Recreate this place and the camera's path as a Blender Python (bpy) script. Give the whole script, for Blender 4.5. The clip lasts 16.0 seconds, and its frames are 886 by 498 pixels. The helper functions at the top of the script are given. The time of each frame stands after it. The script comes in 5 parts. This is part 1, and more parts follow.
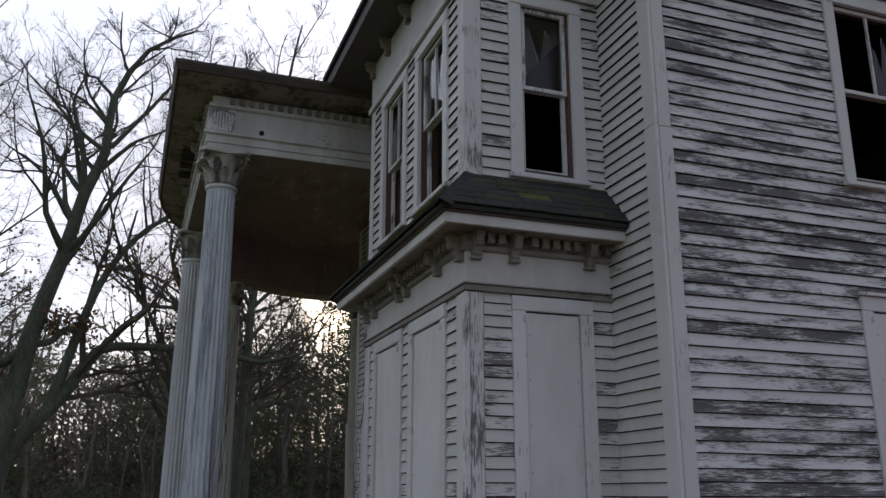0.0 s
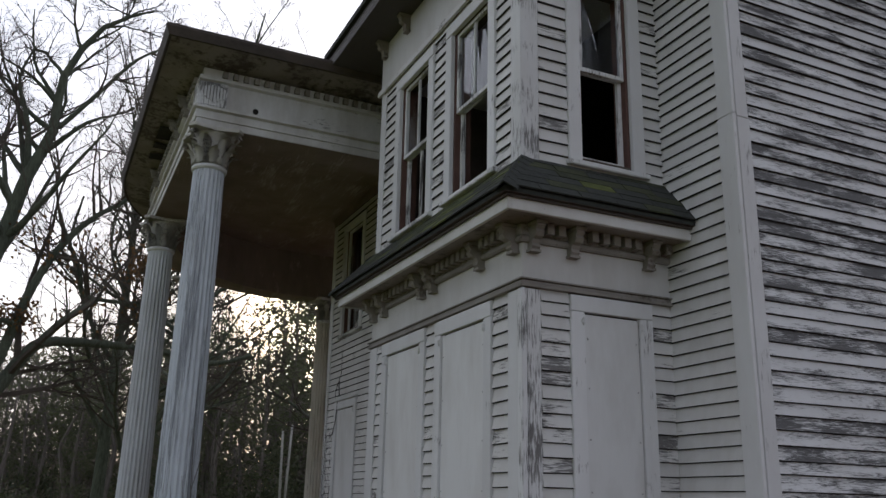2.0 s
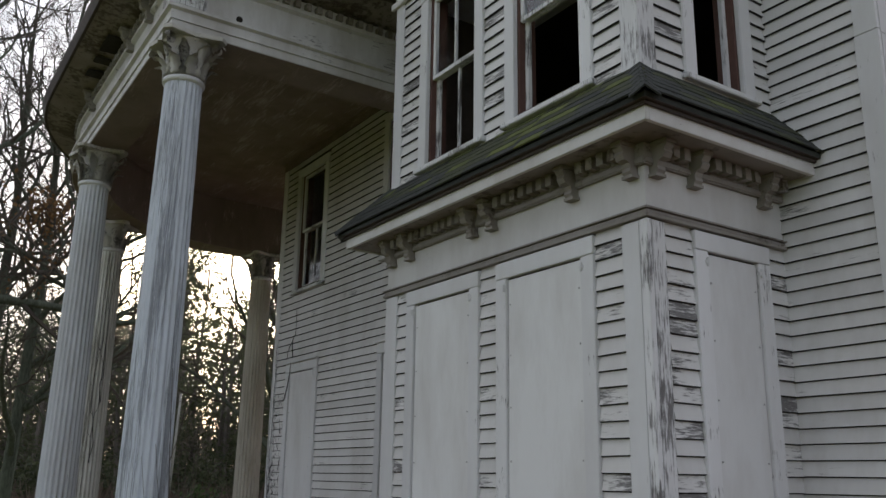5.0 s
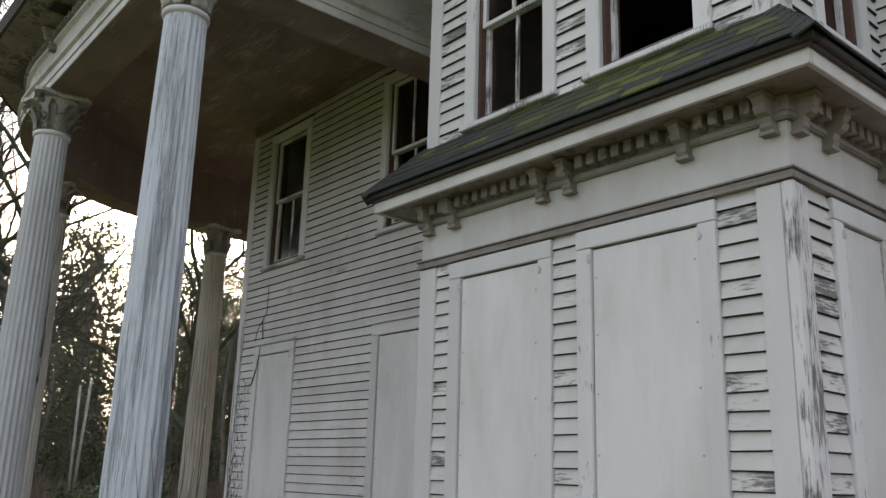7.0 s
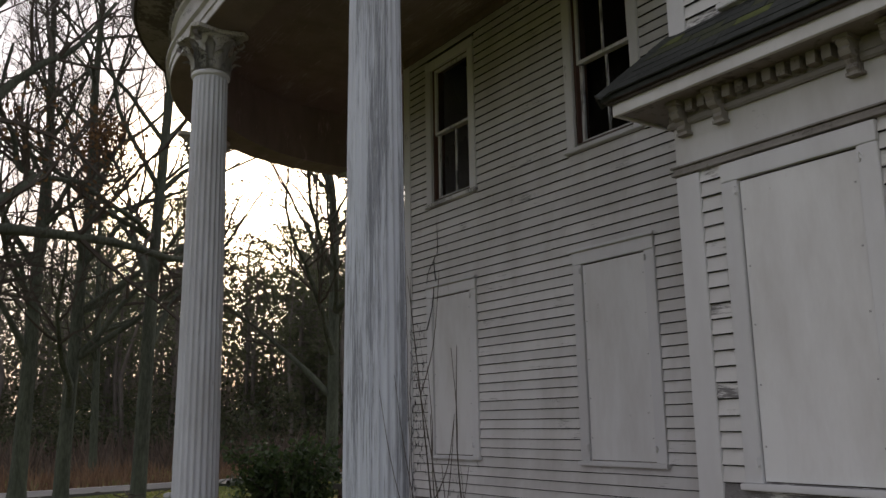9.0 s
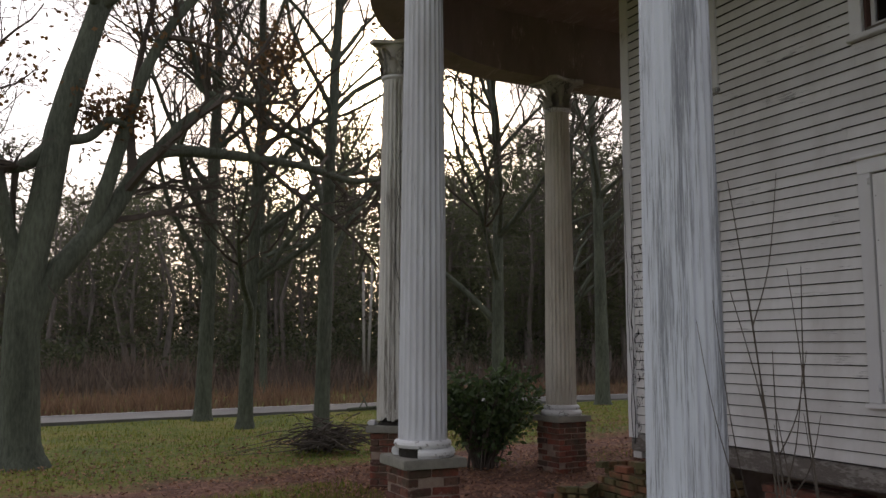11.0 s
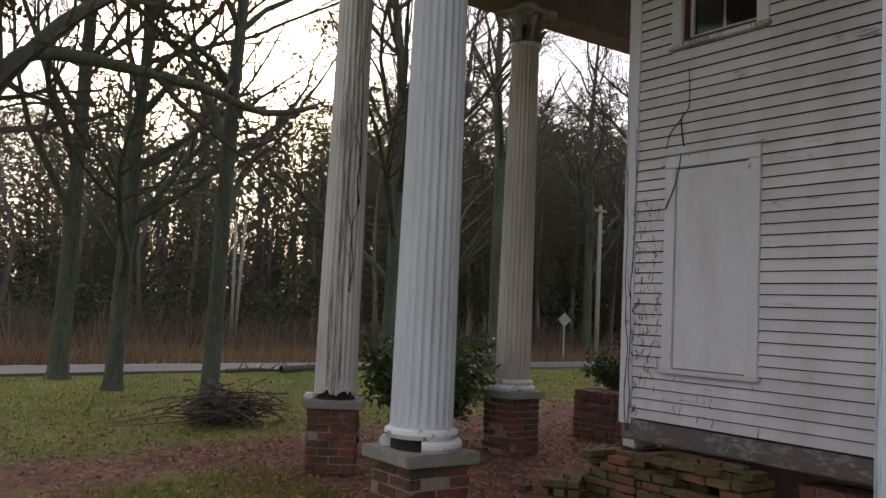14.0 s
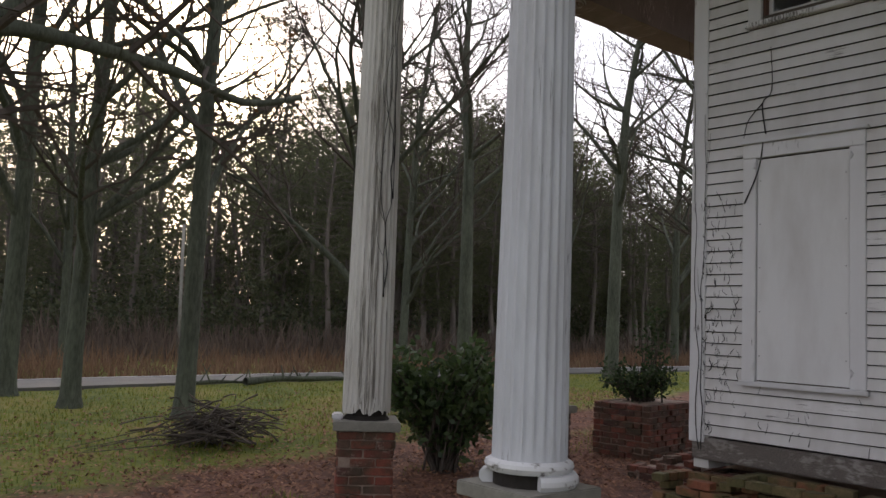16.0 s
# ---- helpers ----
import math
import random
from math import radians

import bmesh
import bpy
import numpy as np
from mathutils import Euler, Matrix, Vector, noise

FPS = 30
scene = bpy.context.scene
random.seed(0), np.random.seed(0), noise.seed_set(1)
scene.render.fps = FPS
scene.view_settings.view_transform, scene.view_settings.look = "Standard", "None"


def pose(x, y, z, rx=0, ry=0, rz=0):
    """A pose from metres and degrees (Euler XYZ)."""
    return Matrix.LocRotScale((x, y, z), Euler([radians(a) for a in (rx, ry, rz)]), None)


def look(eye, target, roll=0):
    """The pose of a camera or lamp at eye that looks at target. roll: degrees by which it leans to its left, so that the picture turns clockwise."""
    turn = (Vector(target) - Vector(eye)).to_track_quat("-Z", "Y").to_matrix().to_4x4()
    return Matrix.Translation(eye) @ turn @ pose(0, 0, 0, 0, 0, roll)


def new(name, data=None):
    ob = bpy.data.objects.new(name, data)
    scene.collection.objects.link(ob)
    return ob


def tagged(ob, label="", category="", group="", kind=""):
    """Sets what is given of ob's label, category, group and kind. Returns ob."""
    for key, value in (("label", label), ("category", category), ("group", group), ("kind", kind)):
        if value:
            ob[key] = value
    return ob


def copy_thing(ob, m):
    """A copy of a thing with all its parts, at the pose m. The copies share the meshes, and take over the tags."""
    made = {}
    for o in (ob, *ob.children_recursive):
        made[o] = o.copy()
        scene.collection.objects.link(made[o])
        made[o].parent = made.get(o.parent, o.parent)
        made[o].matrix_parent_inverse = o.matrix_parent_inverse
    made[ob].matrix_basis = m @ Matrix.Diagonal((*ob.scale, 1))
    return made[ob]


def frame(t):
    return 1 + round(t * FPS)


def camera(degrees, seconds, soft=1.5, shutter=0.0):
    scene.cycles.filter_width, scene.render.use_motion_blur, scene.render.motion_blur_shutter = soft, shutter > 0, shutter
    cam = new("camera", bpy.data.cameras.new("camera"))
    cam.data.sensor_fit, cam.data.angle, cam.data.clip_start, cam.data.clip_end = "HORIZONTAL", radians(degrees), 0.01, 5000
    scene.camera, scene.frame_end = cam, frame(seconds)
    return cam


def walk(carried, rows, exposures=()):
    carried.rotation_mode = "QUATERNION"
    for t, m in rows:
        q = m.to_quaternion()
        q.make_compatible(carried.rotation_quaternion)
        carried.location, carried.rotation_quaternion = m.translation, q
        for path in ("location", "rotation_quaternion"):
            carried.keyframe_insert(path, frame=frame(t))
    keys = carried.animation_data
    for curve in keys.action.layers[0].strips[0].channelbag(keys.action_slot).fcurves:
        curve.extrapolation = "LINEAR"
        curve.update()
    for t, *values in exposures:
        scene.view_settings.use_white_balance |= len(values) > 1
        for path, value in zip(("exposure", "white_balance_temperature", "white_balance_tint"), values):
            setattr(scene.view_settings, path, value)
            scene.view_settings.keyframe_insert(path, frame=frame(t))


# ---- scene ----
cam = camera(54.6, 16.0)
PATH = [
    (0, (-0.099, 0.036, 1.594), (0.559, 1.845, 2.139), 0.1),
    (0.5, (-0.258, 0.261, 1.607), (0.417, 2.052, 2.189), 0.4),
    (1, (-0.341, 0.571, 1.623), (0.356, 2.352, 2.206), 1.4),
    (1.5, (-0.537, 0.833, 1.629), (0.195, 2.603, 2.204), 1.8),
    (2, (-0.647, 1.039, 1.641), (0.163, 2.777, 2.21), 1.2),
    (2.5, (-0.732, 1.331, 1.633), (0.108, 3.07, 2.151), 0.6),
    (3, (-0.862, 1.606, 1.621), (0.005, 3.34, 2.113), 0.6),
    (3.5, (-0.94, 1.853, 1.641), (-0.043, 3.57, 2.138), 0.4),
    (4, (-0.977, 2.135, 1.633), (-0.059, 3.837, 2.142), 0.3),
    (4.2, (-1.024, 2.252, 1.625), (-0.089, 3.943, 2.14), 0.3),
    (6.3, (-1.598, 3.52, 1.615), (-0.313, 4.966, 2.123), 1.8),
    (6.5, (-1.593, 3.663, 1.599), (-0.302, 5.102, 2.11), 1.7),
    (7, (-1.647, 3.963, 1.6), (-0.402, 5.443, 2.109), 1.7),
    (7.5, (-1.736, 4.259, 1.581), (-0.482, 5.731, 2.09), 1.9),
    (8, (-1.879, 4.621, 1.526), (-0.606, 6.073, 2.045), 0.8),
    (8.5, (-1.914, 4.94, 1.557), (-0.791, 6.514, 2.068), 0.4),
    (9, (-2.006, 5.286, 1.563), (-0.899, 6.904, 1.955), -1.0),
    (9.5, (-2.065, 5.598, 1.557), (-1.211, 7.388, 1.814), -0.9),
    (9.7, (-2.082, 5.715, 1.563), (-1.362, 7.567, 1.79), -0.3),
    (11.8, (-2.51, 7.084, 1.633), (-1.566, 8.833, 1.853), -0.1),
    (12, (-2.531, 7.227, 1.618), (-1.576, 8.971, 1.832), -0.2),
    (12.5, (-2.529, 7.537, 1.604), (-1.549, 9.275, 1.743), 0.2),
    (13, (-2.573, 7.874, 1.58), (-1.545, 9.584, 1.72), 0.1),
    (13.5, (-2.586, 8.21, 1.599), (-1.498, 9.883, 1.73), 1.3),
    (14, (-2.558, 8.556, 1.601), (-1.403, 10.182, 1.746), 2.6),
    (14.5, (-2.636, 8.919, 1.592), (-1.449, 10.52, 1.75), 2.6),
    (15, (-2.716, 9.238, 1.551), (-1.51, 10.827, 1.7), 2.5),
    (15.5, (-2.746, 9.569, 1.565), (-1.52, 11.141, 1.714), 2.4),
    (16, (-2.792, 9.925, 1.575), (-1.511, 11.452, 1.74), 2.2),
]
walk(cam, [(t, look(eye, target, roll)) for t, eye, target, roll in PATH],
     [(0.0, -0.66, 6050, 15), (0.5, -0.92, 6100, 15), (2.0, -0.42, 6250, 14), (3.5, -0.3, 6250, 12), (4.2, -0.32, 6300, 12), (6.4, 0.46, 6450, 12), (8.0, 0.14, 6600, 15), (9.0, -0.38, 6750, 18), (9.6, -0.3, 6850, 18), (12.0, -0.1, 6750, 18), (14.0, 0.03, 6700, 18), (16.0, 0.08, 6700, 18)])

# ---- world and light ----
world = bpy.data.worlds.new("evening_sky")
scene.world = world
world.use_nodes = True
wn, wl = world.node_tree.nodes, world.node_tree.links
wn.clear()
SUN_DIR = Vector((0.341, 0.914, 0.2185)).normalized()
sky = wn.new("ShaderNodeTexSky")
sky.sky_type = "NISHITA"
sky.sun_disc = False
sky.sun_elevation = math.asin(SUN_DIR.z)
sky.sun_rotation = math.atan2(SUN_DIR.x, SUN_DIR.y)
sky.dust_density = 1.6
sky.air_density = 1.0
tc = wn.new("ShaderNodeTexCoord")
cl = wn.new("ShaderNodeTexNoise")
cl.inputs["Scale"].default_value = 2.2
cl.inputs["Detail"].default_value = 5
wl.new(tc.outputs["Generated"], cl.inputs["Vector"])
ramp = wn.new("ShaderNodeValToRGB")
ramp.color_ramp.elements[0].position, ramp.color_ramp.elements[0].color = 0.3, (7.2, 7.5, 8.2, 1)
ramp.color_ramp.elements[1].position, ramp.color_ramp.elements[1].color = 0.72, (9.2, 9.2, 9.4, 1)
wl.new(cl.outputs["Fac"], ramp.inputs["Fac"])
toward = wn.new("ShaderNodeVectorMath")
toward.operation = "DOT_PRODUCT"
toward.inputs[1].default_value = SUN_DIR
wl.new(tc.outputs["Generated"], toward.inputs[0])
glow = wn.new("ShaderNodeMapRange")
glow.interpolation_type = "SMOOTHSTEP"
glow.inputs["From Min"].default_value, glow.inputs["From Max"].default_value = -0.3, 1.0
glow.inputs["To Min"].default_value, glow.inputs["To Max"].default_value = 0.80, 1.85
wl.new(toward.outputs["Value"], glow.inputs["Value"])
# the sun's disc blurred by thin cloud
halo = wn.new("ShaderNodeMapRange")
halo.interpolation_type = "SMOOTHERSTEP"
halo.inputs["From Min"].default_value, halo.inputs["From Max"].default_value = 0.982, 1.0
halo.inputs["To Min"].default_value, halo.inputs["To Max"].default_value = 0.0, 9.0
wl.new(toward.outputs["Value"], halo.inputs["Value"])
veil = wn.new("ShaderNodeVectorMath")
veil.operation = "SCALE"
veil.inputs[0].default_value = (10.0, 7.9, 5.0)
wl.new(halo.outputs["Result"], veil.inputs["Scale"])
cloud = wn.new("ShaderNodeVectorMath")
cloud.operation = "SCALE"
wl.new(ramp.outputs["Color"], cloud.inputs[0])
wl.new(glow.outputs["Result"], cloud.inputs["Scale"])
mix = wn.new("ShaderNodeMix")
mix.data_type = "RGBA"
mix.inputs["Factor"].default_value = 0.6
wl.new(sky.outputs["Color"], mix.inputs["A"])
wl.new(cloud.outputs["Vector"], mix.inputs["B"])
bg = wn.new("ShaderNodeBackground")
bg.inputs["Strength"].default_value = 0.15
lit = wn.new("ShaderNodeVectorMath")
lit.operation = "ADD"
wl.new(mix.outputs["Result"], lit.inputs[0])
wl.new(veil.outputs["Vector"], lit.inputs[1])
wl.new(lit.outputs["Vector"], bg.inputs["Color"])
wo = wn.new("ShaderNodeOutputWorld")
wl.new(bg.outputs["Background"], wo.inputs["Surface"])
sun_data = bpy.data.lights.new("low_sun", "SUN")
sun_data.energy, sun_data.angle, sun_data.color = 0.9, radians(9), (1.0, 0.82, 0.62)
sun = new("low_sun", sun_data)
sun.matrix_world = look((20, 60, 30), Vector((20, 60, 30)) - SUN_DIR)


# ---- materials ----
def material(name, base, rough=0.8, metal=0.0):
    m = bpy.data.materials.new(name)
    m.use_nodes = True
    b = m.node_tree.nodes["Principled BSDF"]
    b.inputs["Base Color"].default_value = (*base, 1)
    b.inputs["Roughness"].default_value = rough
    b.inputs["Metallic"].default_value = metal
    return m, m.node_tree.nodes, m.node_tree.links, b


def place(n, l, scale=(1, 1, 1), shift=False):
    """World position, scaled; shift moves the pattern from object to object."""
    g = n.new("ShaderNodeNewGeometry")
    mp = n.new("ShaderNodeMapping")
    mp.inputs["Scale"].default_value = scale
    l.new(g.outputs["Position"], mp.inputs["Vector"])
    if shift:
        oi = n.new("ShaderNodeObjectInfo")
        mu = n.new("ShaderNodeMath")
        mu.operation = "MULTIPLY"
        mu.inputs[1].default_value = 37.0
        l.new(oi.outputs["Random"], mu.inputs[0])
        l.new(mu.outputs[0], mp.inputs["Location"])
    return mp.outputs["Vector"]


def noise_node(n, l, vec, scale, detail=4, rough=0.6):
    t = n.new("ShaderNodeTexNoise")
    t.inputs["Scale"].default_value = scale
    t.inputs["Detail"].default_value = detail
    t.inputs["Roughness"].default_value = rough
    l.new(vec, t.inputs["Vector"])
    return t.outputs["Fac"]


def ramp_node(n, l, fac, stops):
    r = n.new("ShaderNodeValToRGB")
    e = r.color_ramp.elements
    while len(e) < len(stops):
        e.new(0.5)
    for k, (p, c) in zip(e, stops):
        k.position = p
        k.color = (*c, 1) if len(c) == 3 else (c[0], c[0], c[0], 1)
    l.new(fac, r.inputs["Fac"])
    return r.outputs["Color"]


def mix_node(n, l, fac, a, b, blend="MIX"):
    m = n.new("ShaderNodeMix")
    m.data_type = "RGBA"
    m.blend_type = blend
    for key, v in (("Factor", fac), ("A", a), ("B", b)):
        if isinstance(v, (int, float)):
            m.inputs[key].default_value = v
        elif isinstance(v, tuple):
            m.inputs[key].default_value = (*v, 1)
        else:
            l.new(v, m.inputs[key])
    return m.outputs["Result"]


def bump(n, l, b, height, strength=0.4, distance=0.01):
    k = n.new("ShaderNodeBump")
    k.inputs["Strength"].default_value = strength
    k.inputs["Distance"].default_value = distance
    l.new(height, k.inputs["Height"])
    l.new(k.outputs["Normal"], b.inputs["Normal"])


def painted_wood(name, paint, worn, grain=(1, 1, 14), shift=True, wood=(0.13, 0.125, 0.125), rough=0.62, dirt=0.3, patch=(1, 1, 1.6), vary=0.1):
    """White paint that flakes off grey wood. worn: 0 to 1. grain: the stretch of the grain by axis."""
    m, n, l, b = material(name, paint, rough)
    v = place(n, l, grain, shift)
    fine = noise_node(n, l, v, 9.0, 8, 0.7)
    big = noise_node(n, l, place(n, l, patch, shift), 2.3, 3, 0.5)
    both = mix_node(n, l, 0.45, fine, big)
    oi = n.new("ShaderNodeObjectInfo")
    own = n.new("ShaderNodeMath")
    own.operation = "MULTIPLY_ADD"
    l.new(oi.outputs["Random"], own.inputs[0])
    own.inputs[1].default_value = vary
    own.inputs[2].default_value = -vary / 2
    add = n.new("ShaderNodeMath")
    l.new(both, add.inputs[0])
    l.new(own.outputs[0], add.inputs[1])
    both = add.outputs[0]
    peel = ramp_node(n, l, both, [(0.74 - 0.40 * worn, (0,)), (0.79 - 0.36 * worn, (1,))])
    woodgrain = noise_node(n, l, place(n, l, tuple(g * 3 for g in grain), shift), 16.0, 5, 0.7)
    bare = ramp_node(n, l, woodgrain, [(0.3, tuple(0.55 * c for c in wood)), (0.7, tuple(1.7 * c for c in wood))])
    stain = noise_node(n, l, place(n, l, (1.4, 1.4, 0.45)), 1.7, 6, 0.65)
    coat = mix_node(n, l, ramp_node(n, l, stain, [(0.42, (0,)), (0.8, (dirt,))]), paint, (0.50 * paint[0], 0.455 * paint[1], 0.41 * paint[2]))
    tone = ramp_node(n, l, oi.outputs["Random"], [(0, (0.86,)), (1, (1.0,))])
    coat = mix_node(n, l, 1.0, coat, tone, "MULTIPLY")
    l.new(mix_node(n, l, peel, coat, bare), b.inputs["Base Color"])
    bump(n, l, b, mix_node(n, l, 0.6, woodgrain, peel), 0.35, 0.004)
    return m


PAINT = (0.66, 0.655, 0.65)
M_clap = painted_wood("clapboard_paint", PAINT, 0.34, (1.0, 0.6, 9), dirt=0.55, vary=0.06)
M_clap_bay = painted_wood("bay_clapboard_paint", PAINT, 0.42, (1.2, 1.2, 9), dirt=0.4, vary=0.26)
M_clap_worn = painted_wood("flaking_clapboard_paint", (0.70, 0.705, 0.72), 0.66, (1.5, 1, 20), patch=(0.9, 0.9, 5.0), vary=0.12, wood=(0.075, 0.073, 0.075))
M_trim = painted_wood("trim_paint", (0.68, 0.685, 0.70), 0.30, (6, 6, 1.0))
M_trim_worn = painted_wood("flaking_trim_paint", (0.68, 0.685, 0.70), 0.52, (8, 8, 0.8))
M_trim_h = painted_wood("cornice_paint", (0.64, 0.635, 0.63), 0.34, (2, 2, 5), dirt=0.5)
M_ent = painted_wood("stained_entablature_paint", (0.66, 0.655, 0.65), 0.44, (1.2, 1.2, 6), dirt=0.8, patch=(0.8, 0.8, 2.2))
M_base = painted_wood("chipped_base_paint", (0.64, 0.65, 0.66), 0.4, (2, 2, 3), wood=(0.1, 0.09, 0.08))
M_cap = painted_wood("grimy_capital_paint", (0.58, 0.565, 0.53), 0.5, (5, 5, 5), dirt=0.7)
M_board = painted_wood("painted_plywood", (0.715, 0.72, 0.725), 0.16, (1.2, 1.2, 1.2), dirt=0.5, wood=(0.3, 0.29, 0.27))
M_column = painted_wood("column_paint", (0.60, 0.62, 0.66), 0.43, (9, 9, 0.5), dirt=0.6, patch=(3.5, 3.5, 0.22))
M_column_worn = painted_wood("flaking_column_paint", (0.58, 0.62, 0.69), 0.49, (12, 12, 0.4), wood=(0.235, 0.25, 0.28), patch=(4, 4, 0.2))
M_column_cream = painted_wood("stained_cream_column_paint", (0.52, 0.49, 0.42), 0.44, (10, 10, 0.4), dirt=0.9, patch=(3.5, 3.5, 0.25))
M_column_aged = painted_wood("yellowed_column_paint", (0.58, 0.575, 0.54), 0.48, (11, 11, 0.4), dirt=0.8, patch=(4, 4, 0.25), wood=(0.16, 0.15, 0.13))
# one dark paint for brackets, dentils and bands, far below the frieze's tone
M_bracket = painted_wood("dark_bracket_paint", (0.29, 0.27, 0.25), 0.5, (3, 3, 3), dirt=0.8, wood=(0.1, 0.085, 0.07))
# grime and stains, with under-eave shade also put into the base colour
M_soffit = painted_wood("grimy_shaded_soffit_paint", (0.26, 0.23, 0.21), 0.5, (1.5, 1.5, 1.5), dirt=0.9, wood=(0.07, 0.055, 0.045))
# eave boards near-black: the overhang's shade is in their colour
M_eave = painted_wood("shade_dark_eave_boards", (0.085, 0.075, 0.07), 0.5, (2, 2, 2), wood=(0.03, 0.026, 0.024))
M_ceiling = painted_wood("peeling_porch_ceiling", (0.25, 0.195, 0.17), 0.5, (6.0, 0.5, 1), wood=(0.34, 0.285, 0.25), dirt=0.8, patch=(2.2, 0.6, 1))
M_sillbeam = painted_wood("weathered_beam", (0.27, 0.255, 0.24), 0.66, (1.6, 1.6, 5), wood=(0.10, 0.085, 0.075), dirt=0.8, patch=(2.4, 2.4, 5))


def simple(name, a, b2, scale, rough=0.85, relief=0.5, distance=0.01, shift=True, stretch=(1, 1, 1)):
    m, n, l, b = material(name, a, rough)
    v = place(n, l, stretch, shift)
    f = noise_node(n, l, v, scale, 8, 0.65)
    g = noise_node(n, l, v, scale * 0.13, 3, 0.5)
    l.new(ramp_node(n, l, mix_node(n, l, 0.4, f, g), [(0.3, a), (0.7, b2)]), b.inputs["Base Color"])
    bump(n, l, b, f, relief, distance)
    return m


M_shingle = simple("mossy_shingle", (0.012, 0.014, 0.013), (0.045, 0.05, 0.045), 22, 0.9)
M_moss = simple("moss", (0.035, 0.045, 0.012), (0.13, 0.15, 0.04), 16, 0.95)
M_moss_thin = simple("thin_moss", (0.016, 0.019, 0.014), (0.062, 0.07, 0.032), 20, 0.95)
# near-black so the rooms look unlit; their darkness is in the colour
M_dark = simple("unlit_interior_shade", (0.018, 0.016, 0.016), (0.035, 0.03, 0.028), 3, 0.9)
M_darkwood = simple("dark_sash_wood", (0.07, 0.03, 0.024), (0.12, 0.06, 0.045), 14, 0.7)
M_rust = simple("dark_gutter_metal", (0.03, 0.024, 0.022), (0.085, 0.065, 0.055), 9, 0.7)
M_stone = simple("mossy_cap_stone", (0.14, 0.135, 0.115), (0.27, 0.26, 0.225), 16, 0.9)
M_mortar = simple("old_mortar", (0.16, 0.10, 0.075), (0.34, 0.27, 0.22), 14, 0.95)
M_bark = simple("grey_bark", (0.024, 0.028, 0.02), (0.135, 0.155, 0.112), 9, 0.95, 0.9, 0.03, True, (3, 3, 0.7))
M_twig = simple("dark_twigs", (0.05, 0.041, 0.034), (0.105, 0.086, 0.07), 4, 0.95)
# bark lightened to stand in for haze among the pines
M_pinebark = simple("pine_bark", (0.085, 0.075, 0.066), (0.25, 0.215, 0.19), 4, 0.95, 0.8, 0.03, True, (2, 2, 0.5))
M_road = simple("worn_asphalt", (0.07, 0.068, 0.064), (0.12, 0.117, 0.11), 7, 0.55)
M_black = simple("rotten_wood", (0.008, 0.007, 0.006), (0.03, 0.025, 0.02), 20, 0.95)
# near-black for the shade line under each lap; vines and splits share it
M_butt = simple("lap_shade_and_vine_black", (0.006, 0.006, 0.007), (0.025, 0.024, 0.024), 30, 0.95)
M_pole = simple("pale_pole_wood", (0.24, 0.23, 0.21), (0.40, 0.39, 0.36), 8, 0.9)
M_sheath = simple("bare_sheathing", (0.05, 0.04, 0.033), (0.12, 0.10, 0.085), 6, 0.95)
M_metal = simple("dull_metal", (0.25, 0.25, 0.25), (0.4, 0.4, 0.4), 10, 0.5)

def brick_material(name, tones, grime, spread, lime):
    m, n, l, b = material(name, tones[1], 0.9)
    oi = n.new("ShaderNodeObjectInfo")
    hue = ramp_node(n, l, oi.outputs["Random"], [(0.33 * k, c) for k, c in enumerate(tones)])
    vv = place(n, l)
    fn = noise_node(n, l, vv, 28, 8, 0.7)
    hue = mix_node(n, l, ramp_node(n, l, noise_node(n, l, vv, 4.5, 4), [(spread, (0,)), (spread + 0.2, (0.85,))]), hue, grime)
    smear = ramp_node(n, l, noise_node(n, l, place(n, l, (1, 1, 1.4)), 6.5, 6, 0.7), [(lime, (0,)), (lime + 0.06, (0.8,))])
    hue = mix_node(n, l, smear, hue, (0.27, 0.20, 0.16))
    l.new(mix_node(n, l, 1.0, hue, ramp_node(n, l, fn, [(0.25, (0.6,)), (0.75, (1.25,))]), "MULTIPLY"), b.inputs["Base Color"])
    bump(n, l, b, fn, 0.8, 0.01)
    return m


M_brick = brick_material("weathered_brick", [(0.07, 0.035, 0.028), (0.17, 0.048, 0.032), (0.23, 0.066, 0.042), (0.12, 0.07, 0.05)], (0.058, 0.045, 0.028), 0.42, 0.59)
M_brick_mossy = brick_material("mossy_brick", [(0.13, 0.10, 0.045), (0.24, 0.085, 0.045), (0.17, 0.13, 0.06), (0.10, 0.07, 0.04)], (0.075, 0.075, 0.025), 0.40, 0.66)


def foliage(name, dark, light, rough=0.7):
    m, n, l, b = material(name, dark, rough)
    g = n.new("ShaderNodeNewGeometry")
    c = ramp_node(n, l, g.outputs["Random Per Island"], [(0, dark), (1, light)])
    l.new(c, b.inputs["Base Color"])
    tr = n.new("ShaderNodeBsdfTranslucent")
    l.new(c, tr.inputs["Color"])
    ms = n.new("ShaderNodeMixShader")
    ms.inputs["Fac"].default_value = 0.4
    l.new(b.outputs["BSDF"], ms.inputs[1])
    l.new(tr.outputs["BSDF"], ms.inputs[2])
    l.new(ms.outputs["Shader"], n["Material Output"].inputs["Surface"])
    return m


